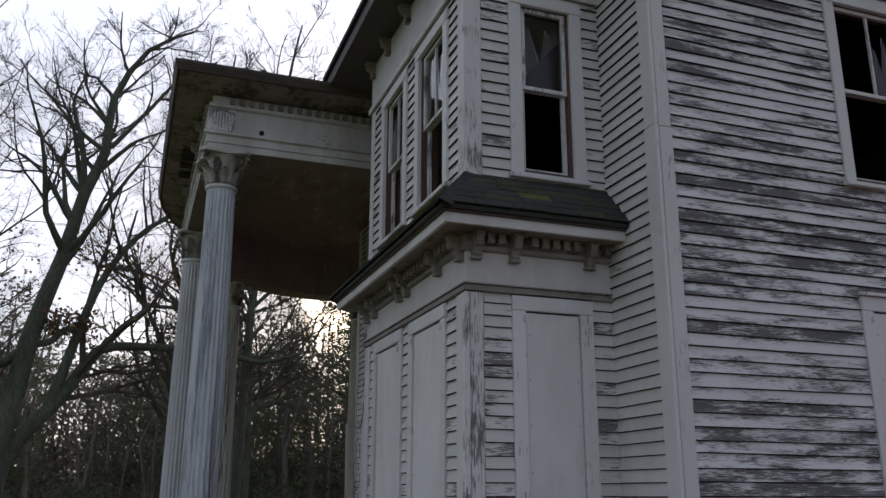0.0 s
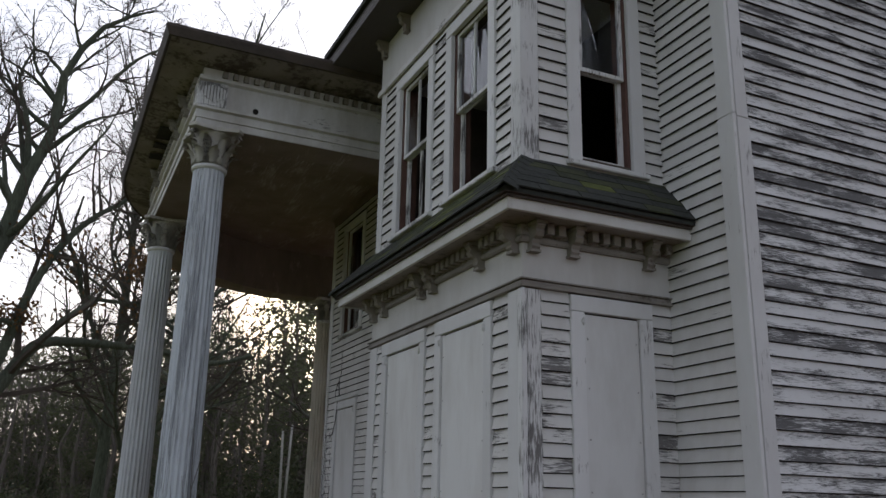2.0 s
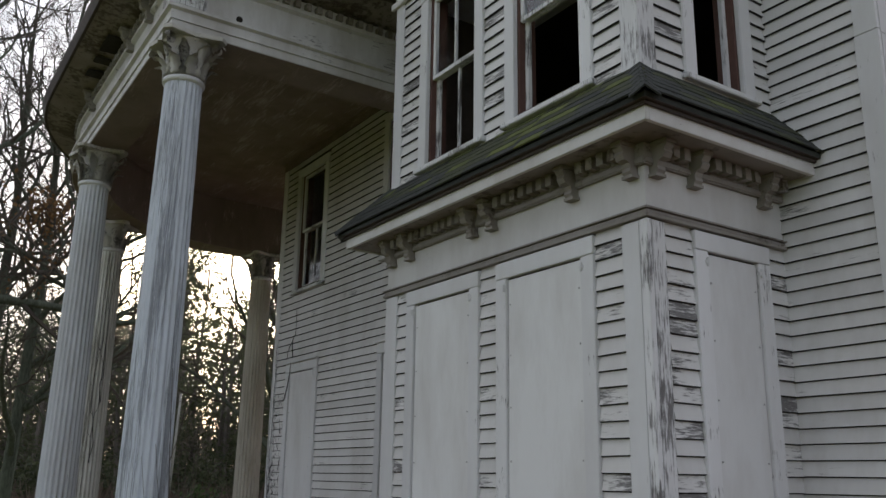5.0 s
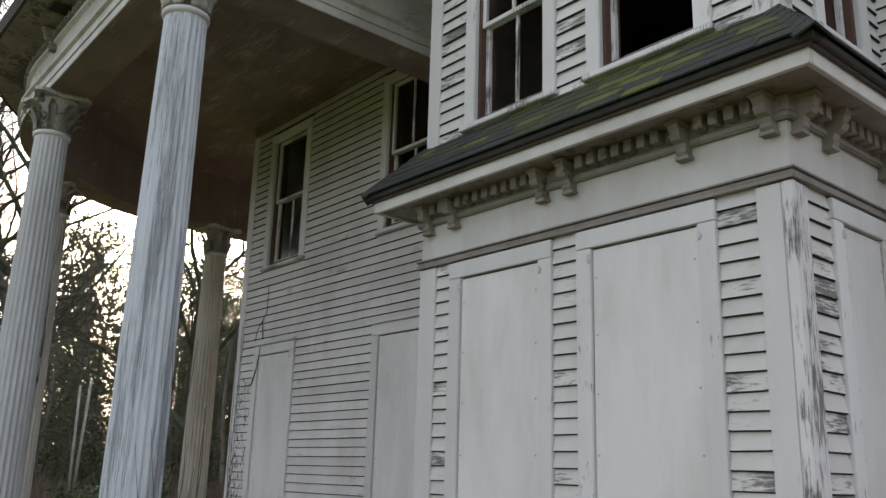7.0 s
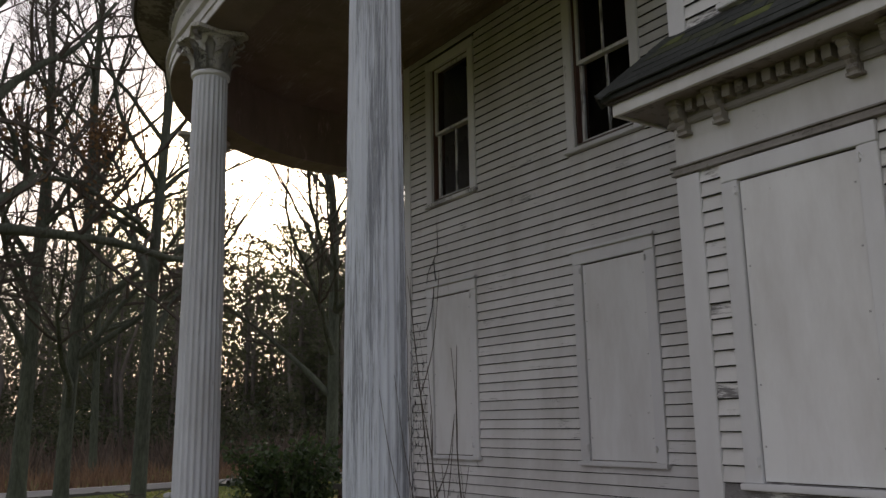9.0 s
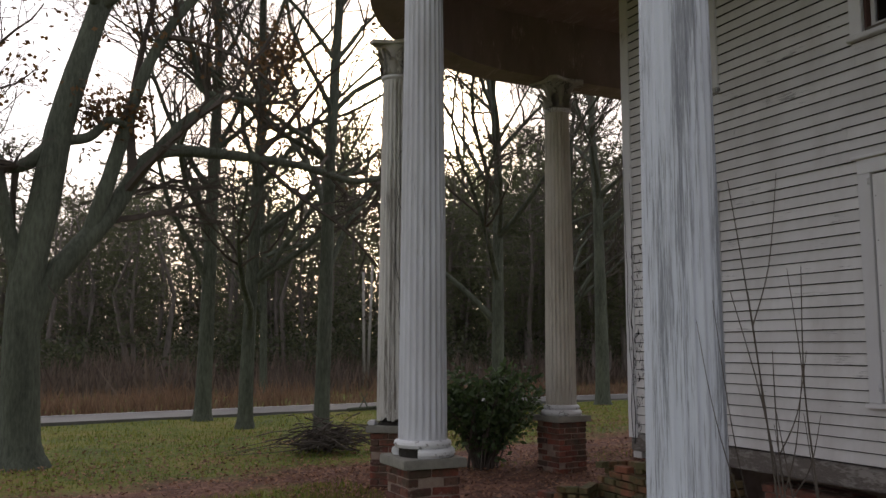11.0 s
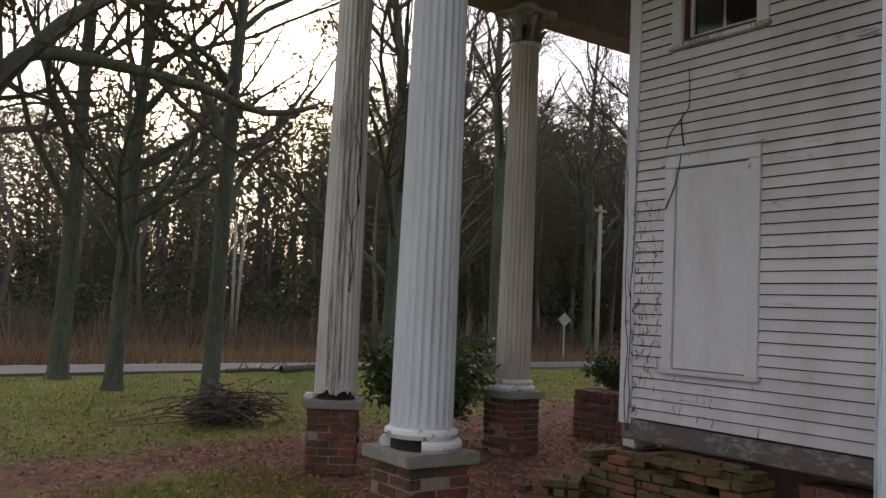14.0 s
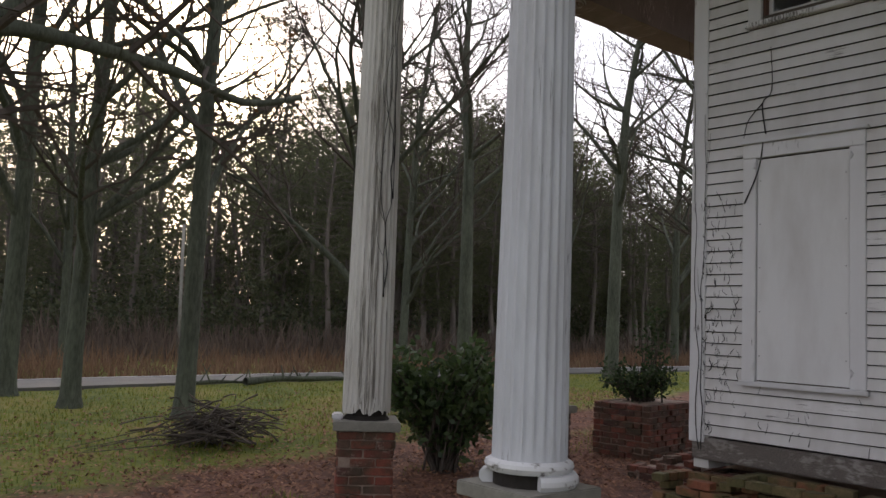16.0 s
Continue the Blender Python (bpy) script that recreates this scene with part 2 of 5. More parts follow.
# needles paler than pine green, with the wood's haze in their colour
M_needle = foliage("pine_needles", (0.065, 0.085, 0.045), (0.19, 0.2, 0.105))
M_understory = foliage("understory_leaves", (0.035, 0.05, 0.025), (0.11, 0.12, 0.06))
M_bush = foliage("dark_evergreen_leaves", (0.018, 0.035, 0.014), (0.05, 0.085, 0.03))
M_bush_bright = foliage("glossy_bush_leaves", (0.025, 0.05, 0.016), (0.085, 0.135, 0.045), 0.45)
M_oakleaf = foliage("withered_oak_leaves", (0.10, 0.055, 0.025), (0.22, 0.125, 0.05))
M_litter = foliage("fallen_leaves", (0.08, 0.035, 0.022), (0.40, 0.22, 0.14))
M_grass = foliage("lawn_grass", (0.07, 0.11, 0.012), (0.25, 0.26, 0.035))
M_sedge = foliage("dry_field_grass", (0.14, 0.082, 0.052), (0.29, 0.18, 0.115))
# far branches and undergrowth: distance haze is mixed into both colour ranges
M_farwood = foliage("haze_pale_far_branches", (0.12, 0.112, 0.092), (0.29, 0.255, 0.205))
M_brush = foliage("brown_undergrowth", (0.09, 0.066, 0.054), (0.19, 0.145, 0.115))

M_glass, n, l, b = material("old_window_glass", (0.9, 0.92, 0.95), 0.04)
b.inputs["Transmission Weight"].default_value = 1.0
b.inputs["IOR"].default_value = 1.3

M_ground, n, l, b = material("lawn_and_red_clay", (0.1, 0.1, 0.05), 0.95)
gv = place(n, l)
sep = n.new("ShaderNodeSeparateXYZ")
l.new(gv, sep.inputs[0])
nb = noise_node(n, l, gv, 0.55, 6, 0.6)
nf = noise_node(n, l, gv, 9, 8, 0.7)
grass = ramp_node(n, l, mix_node(n, l, 0.5, nb, nf), [(0.38, (0.045, 0.068, 0.008)), (0.5, (0.13, 0.155, 0.016)), (0.64, (0.26, 0.18, 0.055))])
clay = ramp_node(n, l, mix_node(n, l, 0.4, nf, noise_node(n, l, gv, 1.7, 5, 0.6)), [(0.34, (0.045, 0.022, 0.014)), (0.5, (0.135, 0.058, 0.036)), (0.66, (0.33, 0.165, 0.11))])


def math_node(op, a, b_, c=None):
    k = n.new("ShaderNodeMath")
    k.operation = op
    for i, v in enumerate((a, b_, c)):
        if v is None:
            continue
        if isinstance(v, (int, float)):
            k.inputs[i].default_value = v
        else:
            l.new(v, k.inputs[i])
    return k.outputs[0]


# clay under the porch and along the track: |y - track| against a ragged width
track = math_node("ABSOLUTE", math_node("SUBTRACT", math_node("SUBTRACT", sep.outputs["Y"], math_node("MULTIPLY", sep.outputs["X"], 0.30)), 17.15), 0)
track = math_node("ADD", track, math_node("MULTIPLY", math_node("SUBTRACT", nb, 0.5), 2.2))
on_track = ramp_node(n, l, track, [(0.45, (1,)), (0.95, (0,))])
yard = math_node("ADD", math_node("SUBTRACT", 0.75, sep.outputs["X"]), math_node("MULTIPLY", math_node("SUBTRACT", nb, 0.5), 2.4))
beyond = math_node("MAXIMUM", yard, math_node("SUBTRACT", sep.outputs["Y"], 18.2))
in_yard = ramp_node(n, l, beyond, [(0.0, (1,)), (0.4, (0,))])
soil = math_node("MAXIMUM", on_track, in_yard)
l.new(mix_node(n, l, soil, grass, clay), b.inputs["Base Color"])
bump(n, l, b, nf, 0.8, 0.03)


# ---- building helpers ----
def box(bm, x0, x1, y0, y1, z0, z1):
    v = [bm.verts.new((x, y, z)) for z in (z0, z1) for y in (y0, y1) for x in (x0, x1)]
    for f in ((0, 2, 3, 1), (4, 5, 7, 6), (0, 1, 5, 4), (2, 6, 7, 3), (0, 4, 6, 2), (1, 3, 7, 5)):
        bm.faces.new([v[i] for i in f])
    return v


def boxes(*rows):
    bm = bmesh.new()
    for r in rows:
        box(bm, *r)
    return bm


def part(name, bm, mat, parent=None, label="", bevel=0.0, smooth=False):
    if bevel:
        bmesh.ops.bevel(bm, geom=bm.edges[:], offset=bevel, segments=2, affect="EDGES", clamp_overlap=True)
    bmesh.ops.recalc_face_normals(bm, faces=bm.faces[:])
    me = bpy.data.meshes.new(name)
    bm.to_mesh(me)
    bm.free()
    me.materials.append(mat)
    if smooth:
        me.shade_smooth()
    ob = new(name, me)
    if parent:
        ob.parent = parent
    if label:
        ob["label"] = label
    return ob


def piece(name, me, parent, m):
    ob = new(name, me)
    ob.parent = parent
    ob.matrix_basis = m
    return ob


def raw(name, verts, faces, mat, parent=None, smooth=True):
    me = bpy.data.meshes.new(name)
    me.from_pydata(verts, [], faces)
    me.materials.append(mat)
    if smooth:
        me.shade_smooth()
    ob = new(name, me)
    if parent:
        ob.parent = parent
    return ob


def lathe(profile, sides=40):
    bm = bmesh.new()
    rings = [[bm.verts.new((r * math.cos(2 * math.pi * i / sides), r * math.sin(2 * math.pi * i / sides), z)) for i in range(sides)] for r, z in profile]
    for a, c in zip(rings, rings[1:]):
        for i in range(sides):
            bm.faces.new((a[i], a[(i + 1) % sides], c[(i + 1) % sides], c[i]))
    bm.faces.new(rings[0][::-1])
    bm.faces.new(rings[-1])
    return bm


def extrude_profile(profile, path):
    """Sweep a closed profile of (out, z) along a path of (point, outward) pairs."""
    bm = bmesh.new()
    rings = [[bm.verts.new((p.x + o.x * d, p.y + o.y * d, z)) for d, z in profile] for p, o in path]
    k = len(profile)
    for a, c in zip(rings, rings[1:]):
        for i in range(k):
            bm.faces.new((a[i], a[(i + 1) % k], c[(i + 1) % k], c[i]))
    bm.faces.new(rings[0][::-1])
    bm.faces.new(rings[-1])
    return bm


def thing(name, m, label, category, group="", kind=""):
    ob = new(name)
    ob.empty_display_size = 0.2
    ob.matrix_world = m
    return tagged(ob, label, category, group, kind)


# ---- the ground and the road ----
bm = bmesh.new()
bmesh.ops.create_grid(bm, x_segments=160, y_segments=160, size=1)
for v in bm.verts:
    sx, sy = v.co.x, v.co.y
    x, y = 4 + 40 * sx * (1 + 9 * sx * sx), 14 + 40 * sy * (1 + 9 * sy * sy)
    h = 0.05 * noise.noise((x * 0.35, y * 0.35, 0)) + 0.02 * noise.noise((x * 1.6, y * 1.6, 3))
    v.co = (x, y, h - 0.03 + (0.004 * max(0, y - 34) ** 1.2 if y > 34 else 0))
tagged(part("ground", bm, M_ground, smooth=True), "damp green lawn with fallen leaves and a red clay track", "ground", kind="structure")


def road_y(x):
    return 27.75 + 0.07 * (x - 5) - 0.10 * min(15.0, max(0.0, 5 - x))


road = extrude_profile([(0, -0.05), (1.9, -0.05), (1.9, 0.03), (0.95, 0.045), (0, 0.025)], [(Vector((x, road_y(x), 0)), Vector((0, 1, 0))) for x in range(-60, 70, 4)])
tagged(part("road", road, M_road), "narrow grey asphalt country road beyond the lawn", "road", kind="structure")
lines = extrude_profile([(1.72, 0.036), (1.80, 0.034), (1.80, 0.04), (1.72, 0.042)], [(Vector((x, road_y(x), 0)), Vector((0, 1, 0))) for x in range(-60, 70, 4)])
tagged(part("road_edge_line", lines, M_board), "white painted edge line of the road", "road marking", kind="structure")

# ---- walls ----
EXPO = 0.0945
bm = bmesh.new()
# a lapped board: hollow back, chamfered butt coloured near-black as the lap's shade
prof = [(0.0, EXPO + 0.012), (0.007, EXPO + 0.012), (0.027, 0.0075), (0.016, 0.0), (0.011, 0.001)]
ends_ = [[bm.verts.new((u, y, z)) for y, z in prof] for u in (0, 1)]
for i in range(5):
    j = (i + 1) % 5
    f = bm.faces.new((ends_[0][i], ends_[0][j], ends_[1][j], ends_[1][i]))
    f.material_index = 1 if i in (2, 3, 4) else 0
for e in ends_:
    bm.faces.new(e)
bmesh.ops.recalc_face_normals(bm, faces=bm.faces[:])
BOARD = {}
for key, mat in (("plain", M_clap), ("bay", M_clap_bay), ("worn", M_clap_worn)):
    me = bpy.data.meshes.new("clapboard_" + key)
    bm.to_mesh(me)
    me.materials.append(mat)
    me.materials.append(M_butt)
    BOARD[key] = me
bm.free()


def frame_of(ox, oy, ux, uy):
    m = Matrix(((ux, -uy, 0, ox), (uy, ux, 0, oy), (0, 0, 1, 0), (0, 0, 0, 1)))
    return m


def wall(name, ox, oy, ux, uy, length, z0, z1, holes=(), keep=(), boards="plain", ends=(0.0, 0.0), label="", depth=0.14):
    """A wall along u from (ox, oy); it faces the way that u turns to on its left. holes go through it, keep stays free of boards."""
    m = frame_of(ox, oy, ux, uy)
    bm = bmesh.new()
    us = sorted({0.0, length, *(h for q in holes for h in q[:2])})
    for a, c in zip(us, us[1:]):
        mid = (a + c) / 2
        zs = [z0]
        for h in sorted((q for q in holes if q[0] < mid < q[1]), key=lambda q: q[2]):
            zs += [h[2], h[3]]
        zs.append(z1)
        for i in range(0, len(zs), 2):
            if zs[i + 1] - zs[i] > 0.001:
                box(bm, a, c, -depth, 0, zs[i], zs[i + 1])
    core = part(name, bm, M_sheath)
    core.matrix_world = m
    tagged(core, label, "wall", kind="structure")
    rnd = random.Random(name)
    k = 0
    while z0 + k * EXPO < z1 - 0.03:
        z = z0 + k * EXPO
        k += 1
        spans = [(ends[0], length - ends[1])]
        for u0, u1, q0, q1 in keep:
            if q0 < z + EXPO * 0.55 and q1 > z + EXPO * 0.5:
                spans = [s for a, c in spans for s in ((a, min(c, u0)), (max(a, u1), c)) if s[1] - s[0] > 0.02]
        for a, c in spans:
            cuts = [a]
            if c - a > 2.6:
                cuts.append(a + (c - a) * rnd.uniform(0.25, 0.75))
            cuts.append(c)
            for p, q in zip(cuts, cuts[1:]):
                tilt = rnd.gauss(0, 0.10 if boards == "plain" else 0.22) / max(q - p, 0.7)
                piece("clapboard", BOARD[boards], core, pose(p + 0.001, rnd.uniform(0, 0.003), z + rnd.uniform(-0.002, 0.002), 0, tilt) @ Matrix.Diagonal((q - p - 0.002, 1, min(1.0, (z1 - z) / EXPO), 1)))
    return core


# window places: u0, u1, z0, z1 of the casing's outer edge
W_LOW = [(10.14, 11.14), (12.67, 13.64)]
W_UP = [(10.16, 11.14), (12.62, 13.61)]
CAS = 0.115
FX, NY, FY = 3.50, 5.17, 14.09          # front wall plane, near side plane, far corner
BX, BY0, BY1 = 2.25, 5.94, 8.79         # bay: front plane, near and far side
TOP = 6.32
Z0 = 0.71


def opening(q, z0, z1):
    return (q[0] + CAS, q[1] - CAS, z0 + 0.05, z1 - CAS)


def shifted(q, d, z0, z1):
    return (q[0] - d, q[1] - d, z0, z1)


up = [shifted(q, BY1, 4.08, 5.87) for q in W_UP]
low = [shifted(q, BY1, 1.19, 3.075) for q in W_LOW]
wall_front = wall("wall_front", FX, BY1, 0, 1, FY - BY1, Z0, TOP,
                  [opening(q, 4.08, 5.87) for q in up] + [opening(q, 1.19, 3.075) for q in low],
                  [(q[0], q[1], q[2] - 0.04, q[3] + 0.03) for q in up + low], "plain", (0.0, 0.11), "front wall of white clapboards with sagging cracked paint")
wall_strip = wall("wall_return", FX, NY, 0, 1, BY0 - NY, Z0, TOP, (), (), "plain", (0.12, 0.0), "narrow strip of white clapboard wall beside the bay")
SX = 9.5
side_up, side_low = (SX - 6.35, SX - 5.28, 4.06, 5.86), (SX - 6.35, SX - 5.26, 1.19, 3.09)
wall_side = wall("wall_side", SX, NY, -1, 0, SX - FX, Z0, TOP, [opening(side_up, *side_up[2:]), opening(side_low, *side_low[2:])], [side_up, side_low], "worn", (0.0, 0.12),
                 "side wall of clapboards with badly flaking white paint")
bay_low = [(6.34 - BY0, 7.30 - BY0, 1.19, 3.05), (7.50 - BY0, 8.47 - BY0, 1.19, 3.05)]
bay_up = [(6.30 - BY0, 7.20 - BY0, 4.06, 5.70), (7.46 - BY0, 8.36 - BY0, 4.06, 5.70)]
wall("wall_bay_front", BX, BY0, 0, 1, BY1 - BY0, Z0, 3.06, [opening(q, *q[2:]) for q in bay_low], bay_low, "bay", (0.17, 0.16), "lower front wall of the bay, white clapboards")
wall("wall_bay_front_upper", BX, BY0, 0, 1, BY1 - BY0 - 0.02, 3.98, 5.78, [opening(q, *q[2:]) for q in bay_up], bay_up, "bay", (0.12, 0.12), "upper front wall of the bay, white clapboards")
near_low, near_up = (FX - 3.30, FX - 2.60, 1.19, 3.05), (FX - 3.31, FX - 2.62, 4.06, 5.72)
wall("wall_bay_side", FX, BY0, -1, 0, FX - BX, Z0, 3.06, [opening(near_low, *near_low[2:])], [near_low], "bay", (0.0, 0.12), "lower side wall of the bay, flaking white clapboards")
wall("wall_bay_side_upper", FX, BY0, -1, 0, FX - BX, 3.98, 5.78, [opening(near_up, *near_up[2:])], [near_up], "bay", (0.0, 0.12), "upper side wall of the bay, flaking white clapboards")
wall("wall_bay_far", BX, BY1, 1, 0, FX - BX, Z0, TOP, (), (), "bay", (0.1, 0.0), "far side wall of the bay, white clapboards")

# plain walls that close the house, floors and ceilings inside
closing = boxes((FX + 0.002, SX, FY - 0.14, FY - 0.001, 0.45, TOP), (SX - 0.14, SX, NY + 0.01, FY - 0.15, 0.45, TOP))
tagged(part("wall_back", closing, M_clap), "plain back walls of the house", "wall", kind="structure")
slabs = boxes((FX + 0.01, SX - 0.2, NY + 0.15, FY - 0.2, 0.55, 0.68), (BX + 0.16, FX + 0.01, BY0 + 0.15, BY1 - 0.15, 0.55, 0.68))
tagged(part("floor", slabs, M_dark), "floor inside, coloured near-black for the unlit rooms", "floor", kind="structure")
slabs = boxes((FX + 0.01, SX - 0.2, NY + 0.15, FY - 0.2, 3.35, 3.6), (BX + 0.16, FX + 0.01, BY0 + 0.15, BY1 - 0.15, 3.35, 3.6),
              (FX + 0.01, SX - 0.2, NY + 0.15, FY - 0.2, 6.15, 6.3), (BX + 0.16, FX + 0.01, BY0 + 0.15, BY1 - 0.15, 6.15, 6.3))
tagged(part("ceiling", slabs, M_dark), "ceilings inside the house, coloured near-black for the unlit rooms", "ceiling", kind="structure")
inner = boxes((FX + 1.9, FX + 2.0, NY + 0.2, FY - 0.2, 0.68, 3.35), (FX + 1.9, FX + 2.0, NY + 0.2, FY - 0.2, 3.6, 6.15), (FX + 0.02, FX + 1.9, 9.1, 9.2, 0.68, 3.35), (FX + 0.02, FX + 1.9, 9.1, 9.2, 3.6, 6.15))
tagged(part("wall_inside", inner, M_dark), "partition walls inside, coloured near-black for the unlit rooms", "wall", kind="structure")


# ---- corner boards, friezes, water table ----
def trim_board(name, rows, mat, label, bevel=0.004):
    return tagged(part(name, boxes(*rows), mat, bevel=bevel), label, "trim", kind="structure")


trim_board("trim", [(FX - 0.032, FX + 0.001, NY - 0.03, NY + 0.125, Z0 - 0.02, 4.30), (FX - 0.03, FX + 0.001, NY - 0.028, NY + 0.12, 4.304, TOP)], M_trim, "white painted corner board of the house")
trim_board("trim", [(FX + 0.003, FX + 0.12, NY - 0.032, NY - 0.001, Z0 - 0.02, 4.28), (FX + 0.003, FX + 0.115, NY - 0.03, NY - 0.001, 4.284, TOP)], M_trim_worn, "weathered corner board of the side wall")
trim_board("trim", [(FX - 0.033, FX - 0.001, FY - 0.11, FY + 0.03, Z0 - 0.05, 6.1)], M_trim, "cracked corner board at the far corner")
trim_board("trim", [(BX - 0.032, BX - 0.001, BY0 + 0.03, BY0 + 0.17, Z0, 3.055), (BX - 0.032, BX - 0.001, BY1 - 0.16, BY1 + 0.02, Z0, 3.055)], M_trim, "white corner boards of the bay")
trim_board("trim", [(BX - 0.038, BX + 0.002, BY0 - 0.036, BY0 + 0.026, Z0, 3.055)], M_trim_worn, "split and flaking corner post of the bay")
trim_board("trim", [(BX + 0.006, BX + 0.115, BY0 - 0.03, BY0 - 0.001, Z0, 3.055)], M_trim_worn, "flaking corner board of the bay's side")
trim_board("trim", [(BX - 0.036, BX + 0.115, BY0 - 0.034, BY0 + 0.115, 3.96, 5.78)], M_trim_worn, "weathered grey corner post of the upper bay")
trim_board("trim", [(BX - 0.03, BX - 0.001, BY1 - 0.14, BY1 - 0.0, 3.97, 5.78)], M_trim, "white corner board of the upper bay")
# lower frieze of the bay with its moulding
trim_board("trim", [(BX - 0.022, FX - 0.001, BY0 - 0.022, BY1 + 0.02, 3.125, 3.42)], M_trim_h, "white frieze of the bay under the skirt roof")
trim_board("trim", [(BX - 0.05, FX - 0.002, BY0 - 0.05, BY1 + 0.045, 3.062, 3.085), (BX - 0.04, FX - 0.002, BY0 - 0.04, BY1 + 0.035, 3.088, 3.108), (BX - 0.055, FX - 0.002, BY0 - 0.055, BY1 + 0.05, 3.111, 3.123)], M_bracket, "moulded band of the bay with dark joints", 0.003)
trim_board("trim", [(BX - 0.05, FX - 0.002, BY0 - 0.05, BY1 + 0.045, 3.94, 3.985)], M_trim_h, "white sill band of the upper bay")
# upper frieze of the bay
trim_board("trim", [(BX - 0.03, FX - 0.001, BY0 - 0.03, BY1 + 0.02, 5.78, 6.32)], M_trim_h, "white upper frieze of the bay")
trim_board("trim", [(BX - 0.06, BX - 0.031, BY0 - 0.06, BY1 + 0.05, 5.74, 5.80), (BX - 0.03, FX - 0.002, BY0 - 0.06, BY0 - 0.031, 5.74, 5.80)], M_trim_h, "moulded band above the upper bay windows")
# beam under the boards
trim_board("trim", [(FX - 0.02, FX + 0.16, BY1 + 0.02, FY + 0.01, 0.52, 0.70)], M_sillbeam, "bare weathered sill beam under the front wall", 0.012)
trim_board("trim", [(BX - 0.02, BX + 0.14, BY0, BY1, 0.47, 0.70), (BX + 0.14, FX, BY0 - 0.02, BY0 + 0.1, 0.47, 0.70)], M_sillbeam, "weathered sill beam under the bay", 0.012)
trim_board("trim", [(FX, SX, NY - 0.02, NY + 0.14, 0.47, 0.70), (FX - 0.02, FX + 0.1, NY + 0.0, BY0 - 0.05, 0.47, 0.70)], M_sillbeam, "weathered sill beam under the side wall", 0.012)


# ---- windows ----
def local(m, name, label, category):
    return thing(name, m, label, category, kind="structure")


def casing_rows(q, hood, w=CAS, proud=0.04):
    u0, u1, z0, z1 = q
    return [(u0, u0 + w, 0.0, proud, z0 + 0.0, z1 - w), (u1 - w, u1, 0.0, proud, z0, z1 - w), (u0, u1, 0.0, proud + 0.003, z1 - w + 0.002, z1)] + ([(u0 - 0.03, u1 + 0.03, 0.0, proud + 0.035, z1 + 0.003, z1 + 0.028)] if hood else [])


def boarded_window(m, q, hood=True, label="window boarded over with white painted plywood", pins=True):
    ob = local(m, "window", label, "window")
    u0, u1, z0, z1 = q
    names = ("casing_side", "casing_side", "casing_head", "drip_cap")
    for nm, r in zip(names, casing_rows(q, hood)):
        part(nm, boxes(r), M_trim, ob, bevel=0.004)
    part("sill", boxes((u0 - 0.02, u1 + 0.02, 0.0, 0.065, z0 - 0.038, z0 - 0.002)), M_trim, ob, bevel=0.005)
    part("board", boxes((u0 + CAS + 0.006, u1 - CAS - 0.006, 0.0, 0.022, z0 + 0.012, z1 - CAS - 0.012)), M_board, ob, "smooth white painted plywood sheet", bevel=0.002)
    if pins:
        for u in (u0 + CAS - 0.015, u1 - CAS + 0.015):
            for z in (z1 - CAS - 0.06, z0 + 0.12):
                part("hook", boxes((u - 0.016, u + 0.016, 0.02, 0.05, z - 0.018, z + 0.008), (u - 0.006, u + 0.006, 0.02, 0.056, z - 0.032, z + 0.022)), M_trim, ob, "small rusty shutter hook", bevel=0.004)
    rnd = random.Random(str(q))
    for z in np.linspace(z0 + 0.2, z1 - 0.3, 5):
        for u in (u0 + CAS + 0.03, u1 - CAS - 0.03):
            part("nail", boxes((u - 0.005, u + 0.005, 0.02, 0.026, z - 0.005, z + 0.005)), M_metal, ob)
    return ob


def sheet(bm, pts, y):
    """A thin pane cut to an outline."""
    f = bm.faces.new([bm.verts.new((u, y, z)) for u, z in pts])
    ext = bmesh.ops.extrude_face_region(bm, geom=[f])
    bmesh.ops.translate(bm, verts=[e for e in ext["geom"] if isinstance(e, bmesh.types.BMVert)], vec=(0, -0.003, 0))


